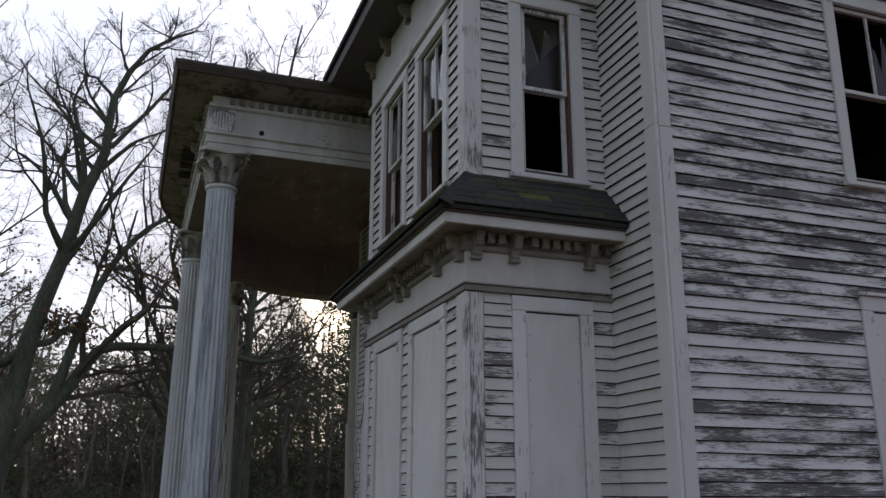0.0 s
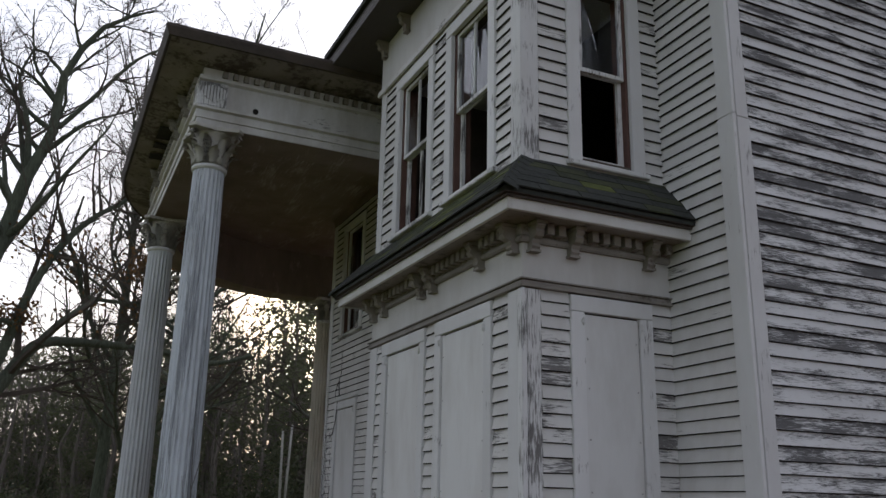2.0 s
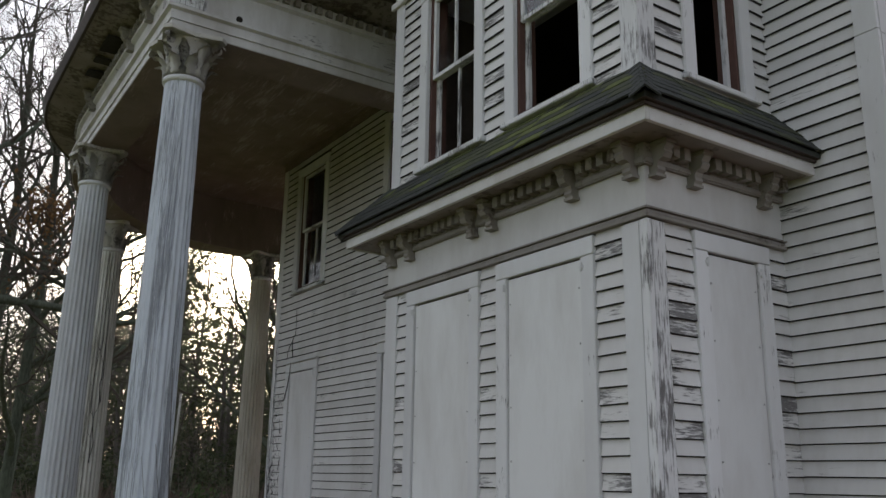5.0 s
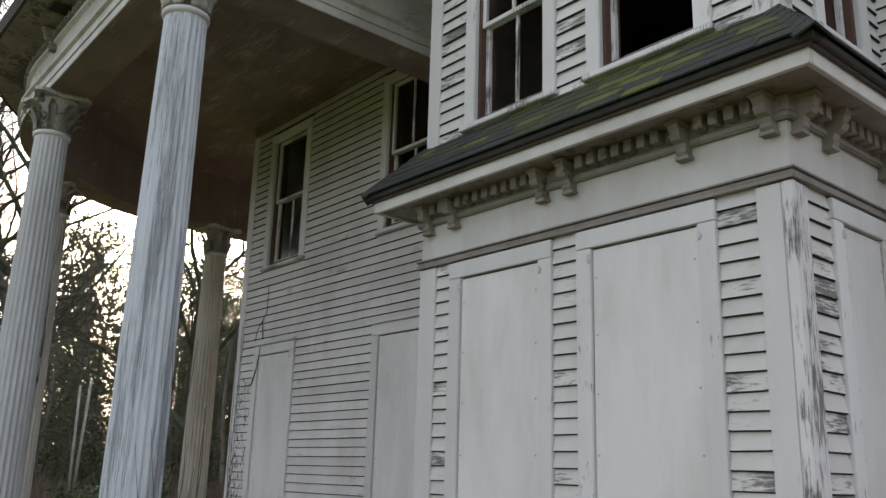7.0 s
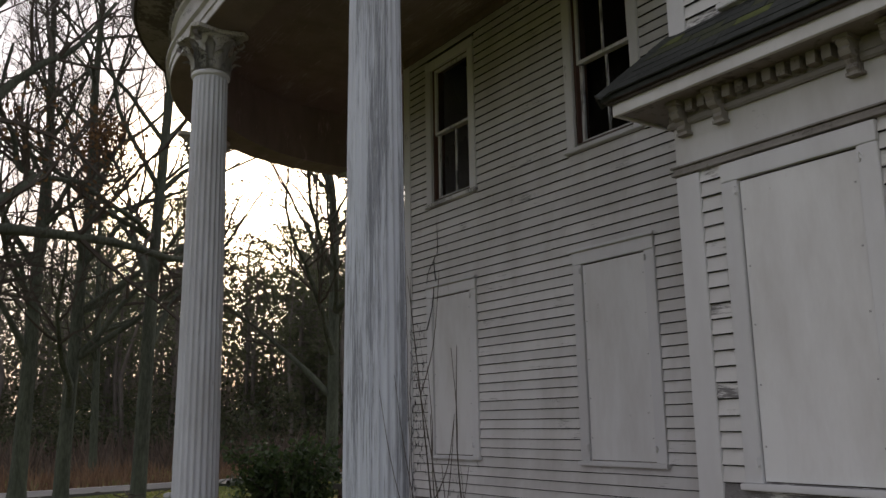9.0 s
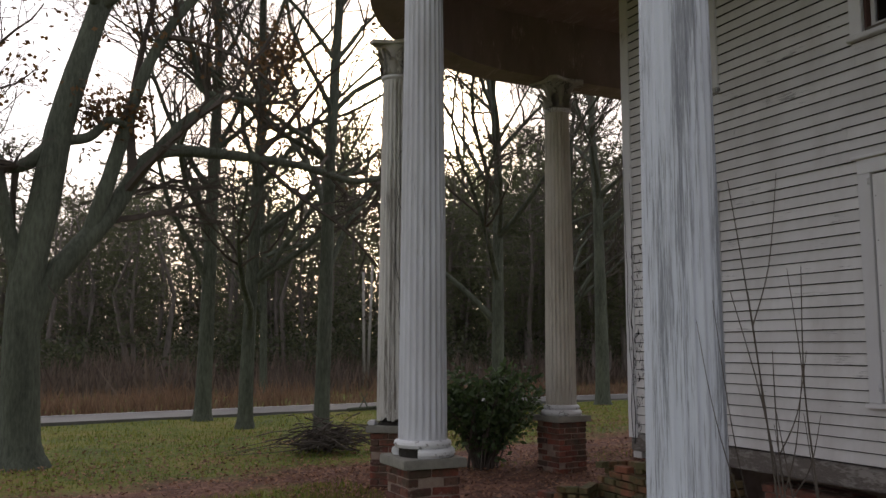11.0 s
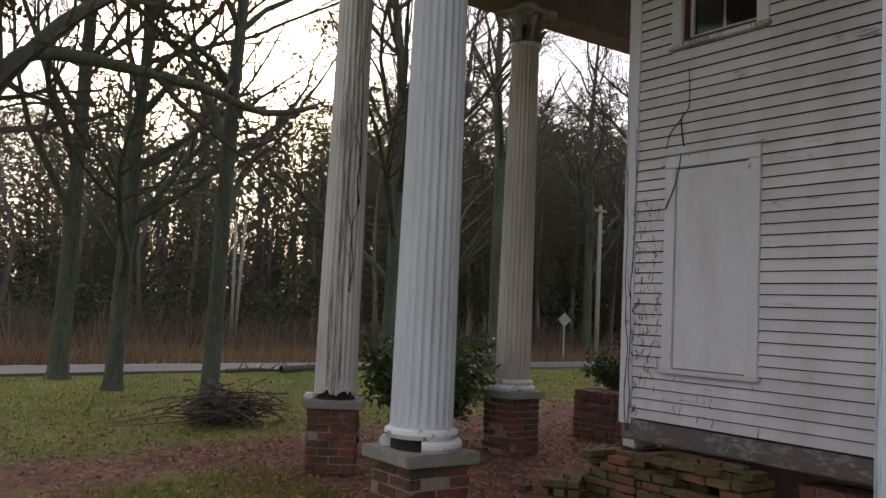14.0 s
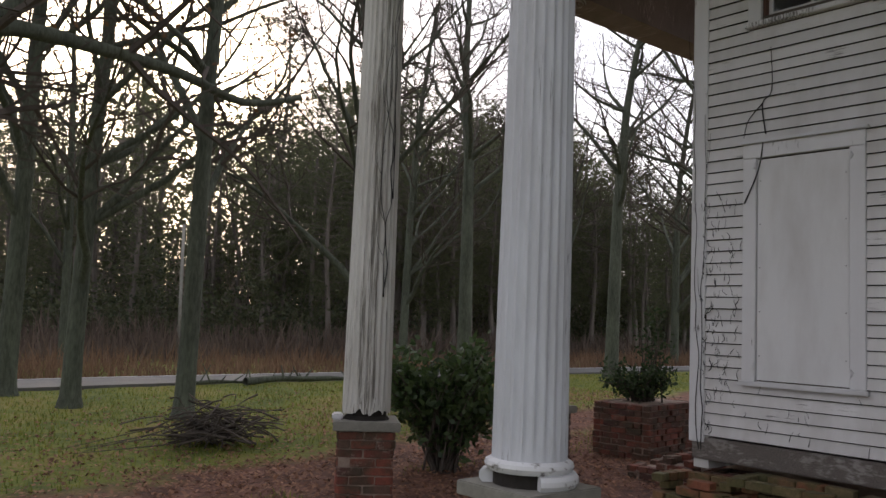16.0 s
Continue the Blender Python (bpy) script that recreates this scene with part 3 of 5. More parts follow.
def sash_window(m, q, seed, muntin=(True, True), broken=(0.5, 1.0), sash=M_trim_worn, hood=False, label="tall sash window with broken panes and flaking casing"):
    ob = local(m, "window", label, "window")
    u0, u1, z0, z1 = q
    names = ("casing_side", "casing_side", "casing_head", "drip_cap")
    for nm, r in zip(names, casing_rows(q, hood)):
        part(nm, boxes(r), M_trim, ob, bevel=0.005)
    part("sill", boxes((u0 - 0.02, u1 + 0.02, -0.02, 0.07, z0 - 0.04, z0 + 0.0)), M_trim_worn, ob, bevel=0.006)
    a, c, lo, hi = u0 + CAS, u1 - CAS, z0 + 0.05, z1 - CAS
    for u in ((a, a + 0.02), (c - 0.02, c)):
        part("jamb", boxes((u[0], u[1], -0.15, 0.0, lo, hi)), M_darkwood, ob)
    mid = (lo + hi) / 2
    rnd = random.Random(seed)
    for (s0, s1, y, hole) in ((mid - 0.02, hi, -0.045, broken[0]), (lo, mid + 0.02, -0.085, broken[1])):
        s = 0.036
        fr = part("sash", boxes((a + 0.02, a + 0.02 + s, y, y + 0.035, s0, s1), (c - 0.02 - s, c - 0.02, y, y + 0.035, s0, s1), (a + 0.02 + s, c - 0.02 - s, y, y + 0.035, s0, s0 + s), (a + 0.02 + s, c - 0.02 - s, y, y + 0.035, s1 - s, s1)), sash, ob, "flaking sash frame", bevel=0.003)
        uu = (a + c) / 2
        bar = muntin[0] if s1 == hi else muntin[1]
        if bar:
            part("muntin", boxes((uu - 0.011, uu + 0.011, y + 0.004, y + 0.03, s0 + s, s1 - s)), sash, ob, bevel=0.003)
        panes = [(a + 0.02 + s, uu - 0.011), (uu + 0.011, c - 0.02 - s)] if bar else [(a + 0.02 + s, c - 0.02 - s)]
        for p0, p1 in panes:
            w, h = p1 - p0, s1 - s0 - 2 * s
            if hole >= 1.0 or rnd.random() < hole * 0.3:
                continue
            bm = bmesh.new()
            if rnd.random() > hole:
                sheet(bm, [(p0, s0 + s), (p1, s0 + s), (p1, s1 - s), (p0, s1 - s)], y + 0.018)
            else:
                # a shard stands in the lower part, with a jagged edge
                top = [(p0 + w * k / 7, s0 + s + h * (0.25 + 0.6 * rnd.random())) for k in range(8)]
                sheet(bm, [(p0, s0 + s), (p1, s0 + s)] + top[::-1], y + 0.018)
            g = part("pane", bm, M_glass, ob, "broken dusty glass")
            g.visible_shadow = False
    return ob


mf = frame_of(FX, BY1, 0, 1)
for q in low:
    boarded_window(mf, q)
for i, q in enumerate(up):
    sash_window(mf, q, 3 + i, (i == 0, True), (0.12, 0.95))
ms = frame_of(SX, NY, -1, 0)
sash_window(ms, side_up, 9, (True, False), (0.9, 1.0))
boarded_window(ms, side_low)
mb = frame_of(BX, BY0, 0, 1)
for q in bay_low:
    boarded_window(mb, q, False)
sash_window(mb, bay_up[1], 21, (True, True), (0.7, 1.0))
sash_window(mb, bay_up[0], 33, (True, False), (0.8, 1.0))
mn = frame_of(FX, BY0, -1, 0)
boarded_window(mn, near_low, False)
sash_window(mn, near_up, 5, (False, False), (0.75, 1.0))

# ---- the bay's skirt roof ----
OV = 0.29
E0, E1, R0, R1 = 3.585, 3.50, 4.0, 3.60


def skirt(d0, d1, z0, z1, name, mat, label, parent=None):
    """A ring round the bay from the wall (offset d1, z1) to the eave (offset d0, z0)."""
    bm = bmesh.new()
    pts = []
    for d, z in ((d0, z0), (d1, z1)):
        pts.append([(FX - 0.001, BY0 - d, z), (BX - d, BY0 - d, z), (BX - d, BY1 + d, z), (FX - 0.001, BY1 + d, z)])
    lo_ = [[bm.verts.new(p) for p in r] for r in pts]
    hi_ = [[bm.verts.new((p[0], p[1], p[2] + 0.03)) for p in r] for r in pts]
    for i in range(3):
        bm.faces.new((hi_[0][i], hi_[0][i + 1], hi_[1][i + 1], hi_[1][i]))
        bm.faces.new((lo_[0][i + 1], lo_[0][i], lo_[1][i], lo_[1][i + 1]))
        bm.faces.new((lo_[0][i], lo_[0][i + 1], hi_[0][i + 1], hi_[0][i]))
        bm.faces.new((lo_[1][i + 1], lo_[1][i], hi_[1][i], hi_[1][i + 1]))
    for i in (0, 3):
        bm.faces.new((lo_[0][i], hi_[0][i], hi_[1][i], lo_[1][i]))
    ob = part(name, bm, mat, parent)
    return tagged(ob, label, "roof", kind="structure") if not parent else ob


roof = skirt(OV + 0.05, -0.02, R1, R0, "roof", M_shingle, "hipped skirt roof of mossy dark shingles over the lower bay")
rnd = random.Random(4)
N = 6
bm = boxes((-0.5, 0.5, 0, 1, 0, 0.010))
bmesh.ops.recalc_face_normals(bm, faces=bm.faces[:])
SH = []
for mat in (M_shingle, M_moss_thin, M_moss):
    me = bpy.data.meshes.new("shingle")
    bm.to_mesh(me)
    me.materials.append(mat)
    SH.append(me)
bm.free()
run, rise = OV + 0.075, R0 - R1
slope = math.degrees(math.atan2(rise, run))
step = math.hypot(run, rise) / N
for side in range(3):
    for k in range(N):
        d = OV + 0.07 - run * k / N
        z = R1 + 0.032 + rise * k / N
        if side == 0:
            a, c, base, turn = BY0 - d, BY1 + d, BX - d, -90
        elif side == 1:
            a, c, base, turn = BX - d, FX, BY0 - d, 0
        else:
            a, c, base, turn = BX - d, FX, BY1 + d, 180
        inset = 0.62 * run / N
        a += inset
        c -= inset if side == 0 else 0.0
        u = a
        while u < c - 0.01:
            w = rnd.uniform(0.24, 0.33)
            w = c - u if c - u - w < 0.1 else w
            mid = u + w / 2
            at = (base, mid, z) if side == 0 else (mid, base, z)
            odds = (0.2 + 0.16 * k) * math.exp(-((mid - 7.0) / 1.1) ** 2) + 0.05 * k if side == 0 else 0.08
            mossy = (2 if rnd.random() < 0.55 else 1) if rnd.random() < odds else (1 if rnd.random() < 0.3 else 0)
            piece("shingle", SH[mossy], roof, pose(*at, 0, 0, turn) @ pose(0, 0, rnd.uniform(0, 0.004), slope - 2) @ Matrix.Diagonal((w - 0.006, step * 1.12, 1, 1)))
            u += w
# folded caps down the two hips
drop = math.tan(math.radians(slope)) / math.sqrt(2)
bm = bmesh.new()
low = [bm.verts.new((x, y, z - abs(x) * drop)) for z in (0.0, 0.012) for y in (0, 1) for x in (-0.085, 0, 0.085)]
for i in (0, 1):
    bm.faces.new((low[6 + i], low[7 + i], low[10 + i], low[9 + i]))
    bm.faces.new((low[1 + i], low[i], low[3 + i], low[4 + i]))
    bm.faces.new((low[i], low[1 + i], low[7 + i], low[6 + i]))
CAP = bpy.data.meshes.new("hip_shingle")
bm.to_mesh(CAP)
bm.free()
CAP.materials.append(M_shingle)
hip = math.degrees(math.atan2(rise, run * math.sqrt(2)))
for k in range(7):
    d = OV + 0.075 - run * k / 7
    z = R1 + 0.04 + rise * k / 7
    for y, turn in ((BY0 - d, -45), (BY1 + d, -135)):
        piece("hip_shingle", CAP, roof, pose(BX - d, y, z, 0, 0, turn) @ pose(0, 0, rnd.uniform(0, 0.004), hip - 1.5) @ Matrix.Diagonal((1, 0.115, 1, 1)))
edge = bmesh.new()
d = OV + 0.05
for r in ((BX - d, BX - OV + 0.02, BY0 - d, BY1 + d, E0 + 0.012, R1 + 0.004), (BX - OV + 0.021, FX - 0.002, BY0 - d, BY0 - OV + 0.02, E0 + 0.012, R1 + 0.004), (BX - OV + 0.021, FX - 0.002, BY1 + OV - 0.02, BY1 + d, E0 + 0.012, R1 + 0.004),
          (BX - OV - 0.022, BX - OV - 0.001, BY0 - OV - 0.022, BY1 + OV + 0.022, E0 - 0.008, E0 + 0.011), (BX - OV, FX - 0.002, BY0 - OV - 0.022, BY0 - OV - 0.001, E0 - 0.008, E0 + 0.011)):
    box(edge, *r)
tagged(part("trim", edge, M_rust, bevel=0.003), "dark drip edge under the shingles", "trim", kind="structure")
# eave fascia and soffit
fa = bmesh.new()
d = OV
for r in ((BX - d, BX - d + 0.03, BY0 - d, BY1 + d, E1, E0 + 0.01), (BX - d + 0.03, FX - 0.002, BY0 - d, BY0 - d + 0.03, E1, E0 + 0.01), (BX - d + 0.03, FX - 0.002, BY1 + d - 0.03, BY1 + d, E1, E0 + 0.01)):
    box(fa, *r)
tagged(part("trim", fa, M_trim_h, bevel=0.003), "white eave fascia of the skirt roof", "trim", kind="structure")
tagged(part("trim", boxes((BX - d + 0.031, FX - 0.002, BY0 - d + 0.031, BY1 + d - 0.031, E1 + 0.012, E1 + 0.03)), M_soffit), "grimy soffit boards of the skirt roof, under-eave shade in their colour", "trim", kind="structure")


def bracket_mesh():
    """A scrolled console, 0.07 wide, out along +y, its top at z 0."""
    prof = [(0, 0), (0.19, 0), (0.19, -0.045), (0.165, -0.075), (0.175, -0.10), (0.15, -0.135), (0.10, -0.15), (0.085, -0.185), (0.095, -0.215), (0.07, -0.245), (0, -0.25)]
    bm = bmesh.new()
    for x0, x1, sc in ((-0.034, 0.034, 1.0), (-0.045, 0.045, 0.0)):
        if not sc:
            box(bm, x0, x1, 0, 0.205, -0.028, 0.0)
            box(bm, x0, x1, 0, 0.085, -0.262, -0.238)
            continue
        a = [bm.verts.new((x0, y, z)) for y, z in prof]
        c = [bm.verts.new((x1, y, z)) for y, z in prof]
        bm.faces.new(a[::-1])
        bm.faces.new(c)
        for i in range(len(prof)):
            j = (i + 1) % len(prof)
            bm.faces.new((a[i], a[j], c[j], c[i]))
    bmesh.ops.recalc_face_normals(bm, faces=bm.faces[:])
    me = bpy.data.meshes.new("bracket")
    bm.to_mesh(me)
    bm.free()
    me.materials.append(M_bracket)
    return me


BRK = bracket_mesh()
bm = boxes((-0.027, 0.027, 0, 0.07, -0.075, 0))
bmesh.ops.recalc_face_normals(bm, faces=bm.faces[:])
DEN = bpy.data.meshes.new("dentil")
bm.to_mesh(DEN)
bm.free()
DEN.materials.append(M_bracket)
cornice = thing("cornice", Matrix(), "dark-painted bracketed cornice with dentils on the bay", "cornice", kind="structure")
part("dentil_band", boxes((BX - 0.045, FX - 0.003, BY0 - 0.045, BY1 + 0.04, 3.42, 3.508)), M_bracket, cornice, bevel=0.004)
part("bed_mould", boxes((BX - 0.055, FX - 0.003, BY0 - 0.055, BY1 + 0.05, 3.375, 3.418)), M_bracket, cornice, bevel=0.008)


def cornice_run(a, c, brackets, put):
    for u in brackets:
        piece("bracket", BRK, cornice, put(u) @ Matrix.Diagonal((0.95, 0.72, 0.78, 1)))
    stops = sorted(brackets)
    u = a + 0.06
    while u < c:
        if all(abs(u - s) > 0.085 for s in stops):
            piece("dentil", DEN, cornice, put(u, True))
        u += 0.093


def front_put(u, dent=False):
    return pose(BX - (0.045 if dent else 0.02), u, 3.508, 0, 0, 90)


def near_put(u, dent=False):
    return pose(u, BY0 - (0.045 if dent else 0.02), 3.508, 0, 0, 180)


cornice_run(BY0, BY1, [BY0 + 0.06, 6.5, 7.33, 7.56, 8.42, 8.70], front_put)
cornice_run(BX, FX, [BX + 0.05, 2.62, 3.28], near_put)

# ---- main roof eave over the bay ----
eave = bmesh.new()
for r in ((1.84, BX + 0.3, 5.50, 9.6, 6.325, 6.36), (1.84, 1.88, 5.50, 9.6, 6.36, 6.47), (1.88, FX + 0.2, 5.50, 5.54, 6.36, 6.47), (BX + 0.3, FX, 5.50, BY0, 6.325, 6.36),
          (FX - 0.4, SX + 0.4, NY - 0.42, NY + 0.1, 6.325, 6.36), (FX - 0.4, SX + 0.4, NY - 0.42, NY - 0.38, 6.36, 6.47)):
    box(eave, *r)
tagged(part("trim", eave, M_eave, bevel=0.004), "boxed eave of the main roof, coloured near-black for shade", "trim", kind="structure")
bm = bmesh.new()
b0 = [bm.verts.new(c) for c in ((1.80, 5.46, 6.475), (SX + 0.4, 5.46, 6.475), (SX + 0.4, 9.62, 6.475), (1.80, 9.62, 6.475))]
b1 = [bm.verts.new((c.co.x, c.co.y, 6.53)) for c in b0]
t0, t1 = bm.verts.new((5.6, 7.5, 8.9)), bm.verts.new((SX - 2, 7.5, 8.9))
bm.faces.new(b0[::-1])
for i in range(4):
    bm.faces.new((b0[i], b0[(i + 1) % 4], b1[(i + 1) % 4], b1[i]))
bm.faces.new((b1[0], b1[1], t1, t0))
bm.faces.new((b1[1], b1[2], t1))
bm.faces.new((b1[2], b1[3], t0, t1))
bm.faces.new((b1[3], b1[0], t0))
tagged(part("roof_main", bm, M_shingle), "dark shingled hip roof of the house", "roof", kind="structure")
bm = boxes((FX - 0.4, SX + 0.4, NY - 0.42, 5.45, 6.475, 6.53), (FX - 0.2, SX + 0.4, 9.63, FY + 0.2, 6.5, 6.6))
tagged(part("roof_edge", bm, M_shingle), "dark shingled roof edge", "roof", kind="structure")
# bracket copy in the soffit colour, which carries the eave's shade
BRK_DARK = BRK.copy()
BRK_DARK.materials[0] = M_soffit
upper = thing("cornice", Matrix(), "white brackets under the main eave of the bay, coloured dark for shade", "cornice", kind="structure")
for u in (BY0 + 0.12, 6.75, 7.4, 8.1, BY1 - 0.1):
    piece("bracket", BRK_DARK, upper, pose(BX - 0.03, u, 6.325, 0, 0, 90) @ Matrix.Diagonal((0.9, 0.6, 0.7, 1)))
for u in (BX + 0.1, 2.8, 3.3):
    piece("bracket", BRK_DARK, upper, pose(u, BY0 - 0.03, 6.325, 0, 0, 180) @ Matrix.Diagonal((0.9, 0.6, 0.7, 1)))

# ---- the curved portico ----
PX, PY, PC, PR = 0.70, 10.05, Vector((3.50, 13.68, 0)), 2.80


def sag(bm):
    for v in bm.verts:
        v.co.z -= 0.033 * max(0.0, v.co.y - 10.0)
    return bm


def portico_path(fine=28):
    rows = [(Vector((FX - 0.002, PY, 0)), Vector((0, -1, 0))), (Vector((PX, PY, 0)), Vector((-1, -1, 0)))]
    for k in range(1, 6):
        rows.append((Vector((PX, PY + (PC.y - PY) * k / 6, 0)), Vector((-1, 0, 0))))
    for k in range(fine + 1):
        a = math.pi - k * math.pi / 2 / fine
        o = Vector((math.cos(a), math.sin(a), 0))
        rows.append((PC + PR * o, o))
    rows.append((Vector((9.0, PC.y + PR, 0)), Vector((0, 1, 0))))
    return rows


path = portico_path()
portico = thing("portico_entablature", Matrix(), "curved white wooden entablature with dentils and a stained frieze", "entablature", kind="structure")
part("architrave", sag(extrude_profile([(-0.2, 5.50), (0.2, 5.50), (0.2, 5.585), (0.215, 5.585), (0.215, 5.675), (0.25, 5.69), (0.25, 5.72), (-0.2, 5.72)], path)), M_ent, portico)
part("frieze", sag(extrude_profile([(-0.2, 5.722), (0.17, 5.722), (0.17, 6.03), (0.21, 6.05), (0.21, 6.09), (0.17, 6.10), (0.17, 6.2), (-0.2, 6.2)], path)), M_ent, portico)
part("eave_soffit", sag(extrude_profile([(0.10, 6.202), (0.585, 6.262), (0.585, 6.29), (0.10, 6.235)], path)), M_soffit, portico, "grimy soffit with missing boards, under-eave shade in its colour")
part("eave_fascia", sag(extrude_profile([(0.588, 6.255), (0.62, 6.255), (0.655, 6.34), (0.655, 6.372), (0.588, 6.372)], path)), M_rust, portico, "dark rusted gutter edge")
part("inner_face", sag(extrude_profile([(-0.232, 5.494), (0.19, 5.494), (0.19, 5.4985), (-0.203, 5.4985), (-0.203, 6.345), (-0.232, 6.345)], path)), M_ceiling, portico, "brown peeling inner boards")
rnd = random.Random(8)


def along(path, gap):
    for (p, o), (q, o2) in zip(path, path[1:]):
        ln = (q - p).length
        k = max(1, round(ln / gap))
        for i in range(k):
            f = (i + 0.5) / k
            out = o.lerp(o2, f)
            if abs(o.x) == 1 and abs(o.y) == 1:
                out = o2
            if abs(o2.x) == 1 and abs(o2.y) == 1:
                out = o
            yield p.lerp(q, f), out.normalized()


for p, o in along(path, 0.115):
    if p.x < 5.2:
        c = p + o * 0.17
        piece("dentil", DEN, portico, pose(c.x, c.y, 6.165 - 0.033 * max(0, c.y - 10), 0, 0, math.degrees(math.atan2(o.y, o.x)) - 90))
part("corner_block", boxes((PX - 0.215, PX - 0.171, PY - 0.215, PY + 0.1, 5.74, 6.02), (PX - 0.17, PX + 0.1, PY - 0.215, PY - 0.171, 5.74, 6.02)), M_trim_worn, portico, "peeling corner block with carved leaf", bevel=0.006)
for i in range(7):
    part("carved_leaf", boxes((PX - 0.15 + i * 0.034, PX - 0.13 + i * 0.034, PY - 0.232, PY - 0.214, 5.77 + 0.02 * abs(3 - i), 5.99 - 0.012 * abs(3 - i))), M_trim_worn, portico, bevel=0.004)
bm = lathe([(0.032, 0), (0.032, 0.012)], 12)
bmesh.ops.rotate(bm, verts=bm.verts[:], matrix=Matrix.Rotation(radians(90), 3, "X"))
bmesh.ops.translate(bm, verts=bm.verts[:], vec=(1.13, PY - 0.168, 5.79))
part("knot_hole", bm, M_black, portico, "round dark hole in the frieze")
for i, y in enumerate((11.6, 12.15, 12.5)):
    part("soffit_hole", boxes((0.30, 0.52, y, y + (0.42, 0.16, 0.2)[i], 6.19 - 0.033 * (y - 10), 6.2 - 0.033 * (y - 10))), M_black, portico, "dark gap where a soffit board is missing")
for y in (10.7, 11.4, 13.1):
    piece("bracket", BRK, portico, pose(PX - 0.17, y, 6.2 - 0.033 * (y - 10), 0, 0, 90) @ Matrix.Diagonal((0.9, 0.8, 0.9, 1)))

bm = bmesh.new()
ring = [Vector((FX - 0.003, PY + 0.235, 0)), Vector((PX + 0.235, PY + 0.235, 0))] + [p - o * 0.235 for p, o in path[7:-1]] + [Vector((9.0, PC.y + PR - 0.235, 0)), Vector((9.0, FY + 0.01, 0)), Vector((FX - 0.003, FY + 0.01, 0))]
f = bm.faces.new([bm.verts.new((p.x, p.y, 6.115)) for p in ring])
ext = bmesh.ops.extrude_face_region(bm, geom=[f])
bmesh.ops.translate(bm, verts=[e for e in ext["geom"] if isinstance(e, bmesh.types.BMVert)], vec=(0, 0, 0.06))
tagged(part("ceiling_portico", bm, M_ceiling), "brown peeling board ceiling of the porch", "ceiling", kind="structure")
bm = bmesh.new()
ring = [p + o * 0.64 for p, o in path]
ring = ring + [Vector((9.0, 9.3, 0)), Vector((FX, 9.3, 0))]
f = bm.faces.new([bm.verts.new((p.x, p.y, 6.375 - 0.033 * max(0, p.y - 10))) for p in ring])
bmesh.ops.solidify(bm, geom=[f], thickness=0.04)
tagged(part("roof_portico", bm, M_rust), "flat dark roof of the porch", "roof", kind="structure")
mould = boxes((FX - 0.05, FX - 0.03, 10.2, FY, 5.99, 6.13), (FX - 0.07, FX - 0.05, 10.2, FY, 6.07, 6.13))
tagged(part("trim", mould, M_ceiling, bevel=0.004), "brown moulding where the porch ceiling meets the wall", "trim", kind="structure")


# ---- columns and their piers ----
def column_shaft(r0, r1, z0, z1, seed, flutes=22, ragged=0.0):
    per, rings = 6, 26
    verts, faces = [], []
    rnd = random.Random(seed)
    for k in range(rings + 1):
        f = k / rings
        z = z0 + (z1 - z0) * f
        r = r0 + (r1 - r0) * f ** 1.25
        deep = 0.017 * r / r0 if 0.015 < f < 0.985 else 0.002
        for i in range(flutes * per):
            a = 2 * math.pi * i / (flutes * per)
            ph = (i % per) / per
            cut = deep * max(0.0, math.sin(math.pi * min(1.0, ph * 1.2))) if ph < 0.84 else 0
            rr = r - cut + 0.0015 * noise.noise((math.cos(a) * 4, math.sin(a) * 4, z * 2 + seed))
            rise = ragged * max(0.0, noise.noise((math.cos(a) * 5, math.sin(a) * 5, seed)) + 0.35 * noise.noise((math.cos(a) * 17, math.sin(a) * 17, seed)) + 0.2) if k == 0 else 0.0
            verts.append((rr * math.cos(a), rr * math.sin(a), z + rise))
    nn = flutes * per
    for k in range(rings):
        for i in range(nn):
            j = (i + 1) % nn
            faces.append((k * nn + i, k * nn + j, (k + 1) * nn + j, (k + 1) * nn + i))
    faces.append(tuple(range(nn - 1, -1, -1)))
    faces.append(tuple(range(rings * nn, rings * nn + nn)))
    return verts, faces


def acanthus(h, w, curl):
    """A leaf that rises along +z and curls out along +x at its tip."""
    bm = bmesh.new()
    rows = []
    for k in range(8):
        f = k / 7
        z = h * (f if f < 0.8 else 0.8 + 0.12 * math.sin((f - 0.8) * 7))
        x = 0.012 + curl * f ** 3.2
        if f > 0.9:
            z -= h * 0.10
        ww = w * (0.75 + 0.45 * math.sin(math.pi * f)) * (1 - 0.55 * f ** 3) * (1.0 if k % 2 else 0.66)
        rows.append([bm.verts.new((x + 0.018 * (1 - abs(s)) - (0.012 if abs(s) == 1 else 0), s * ww / 2, z)) for s in (-1, -0.5, 0, 0.5, 1)])
    for a, c in zip(rows, rows[1:]):
        for i in range(4):
            bm.faces.new((a[i], a[i + 1], c[i + 1], c[i]))
    bmesh.ops.solidify(bm, geom=bm.faces[:], thickness=0.012)
    bmesh.ops.recalc_face_normals(bm, faces=bm.faces[:])
    me = bpy.data.meshes.new("leaf")
    bm.to_mesh(me)
    bm.free()
    me.materials.append(M_cap)
    me.shade_smooth()
    return me


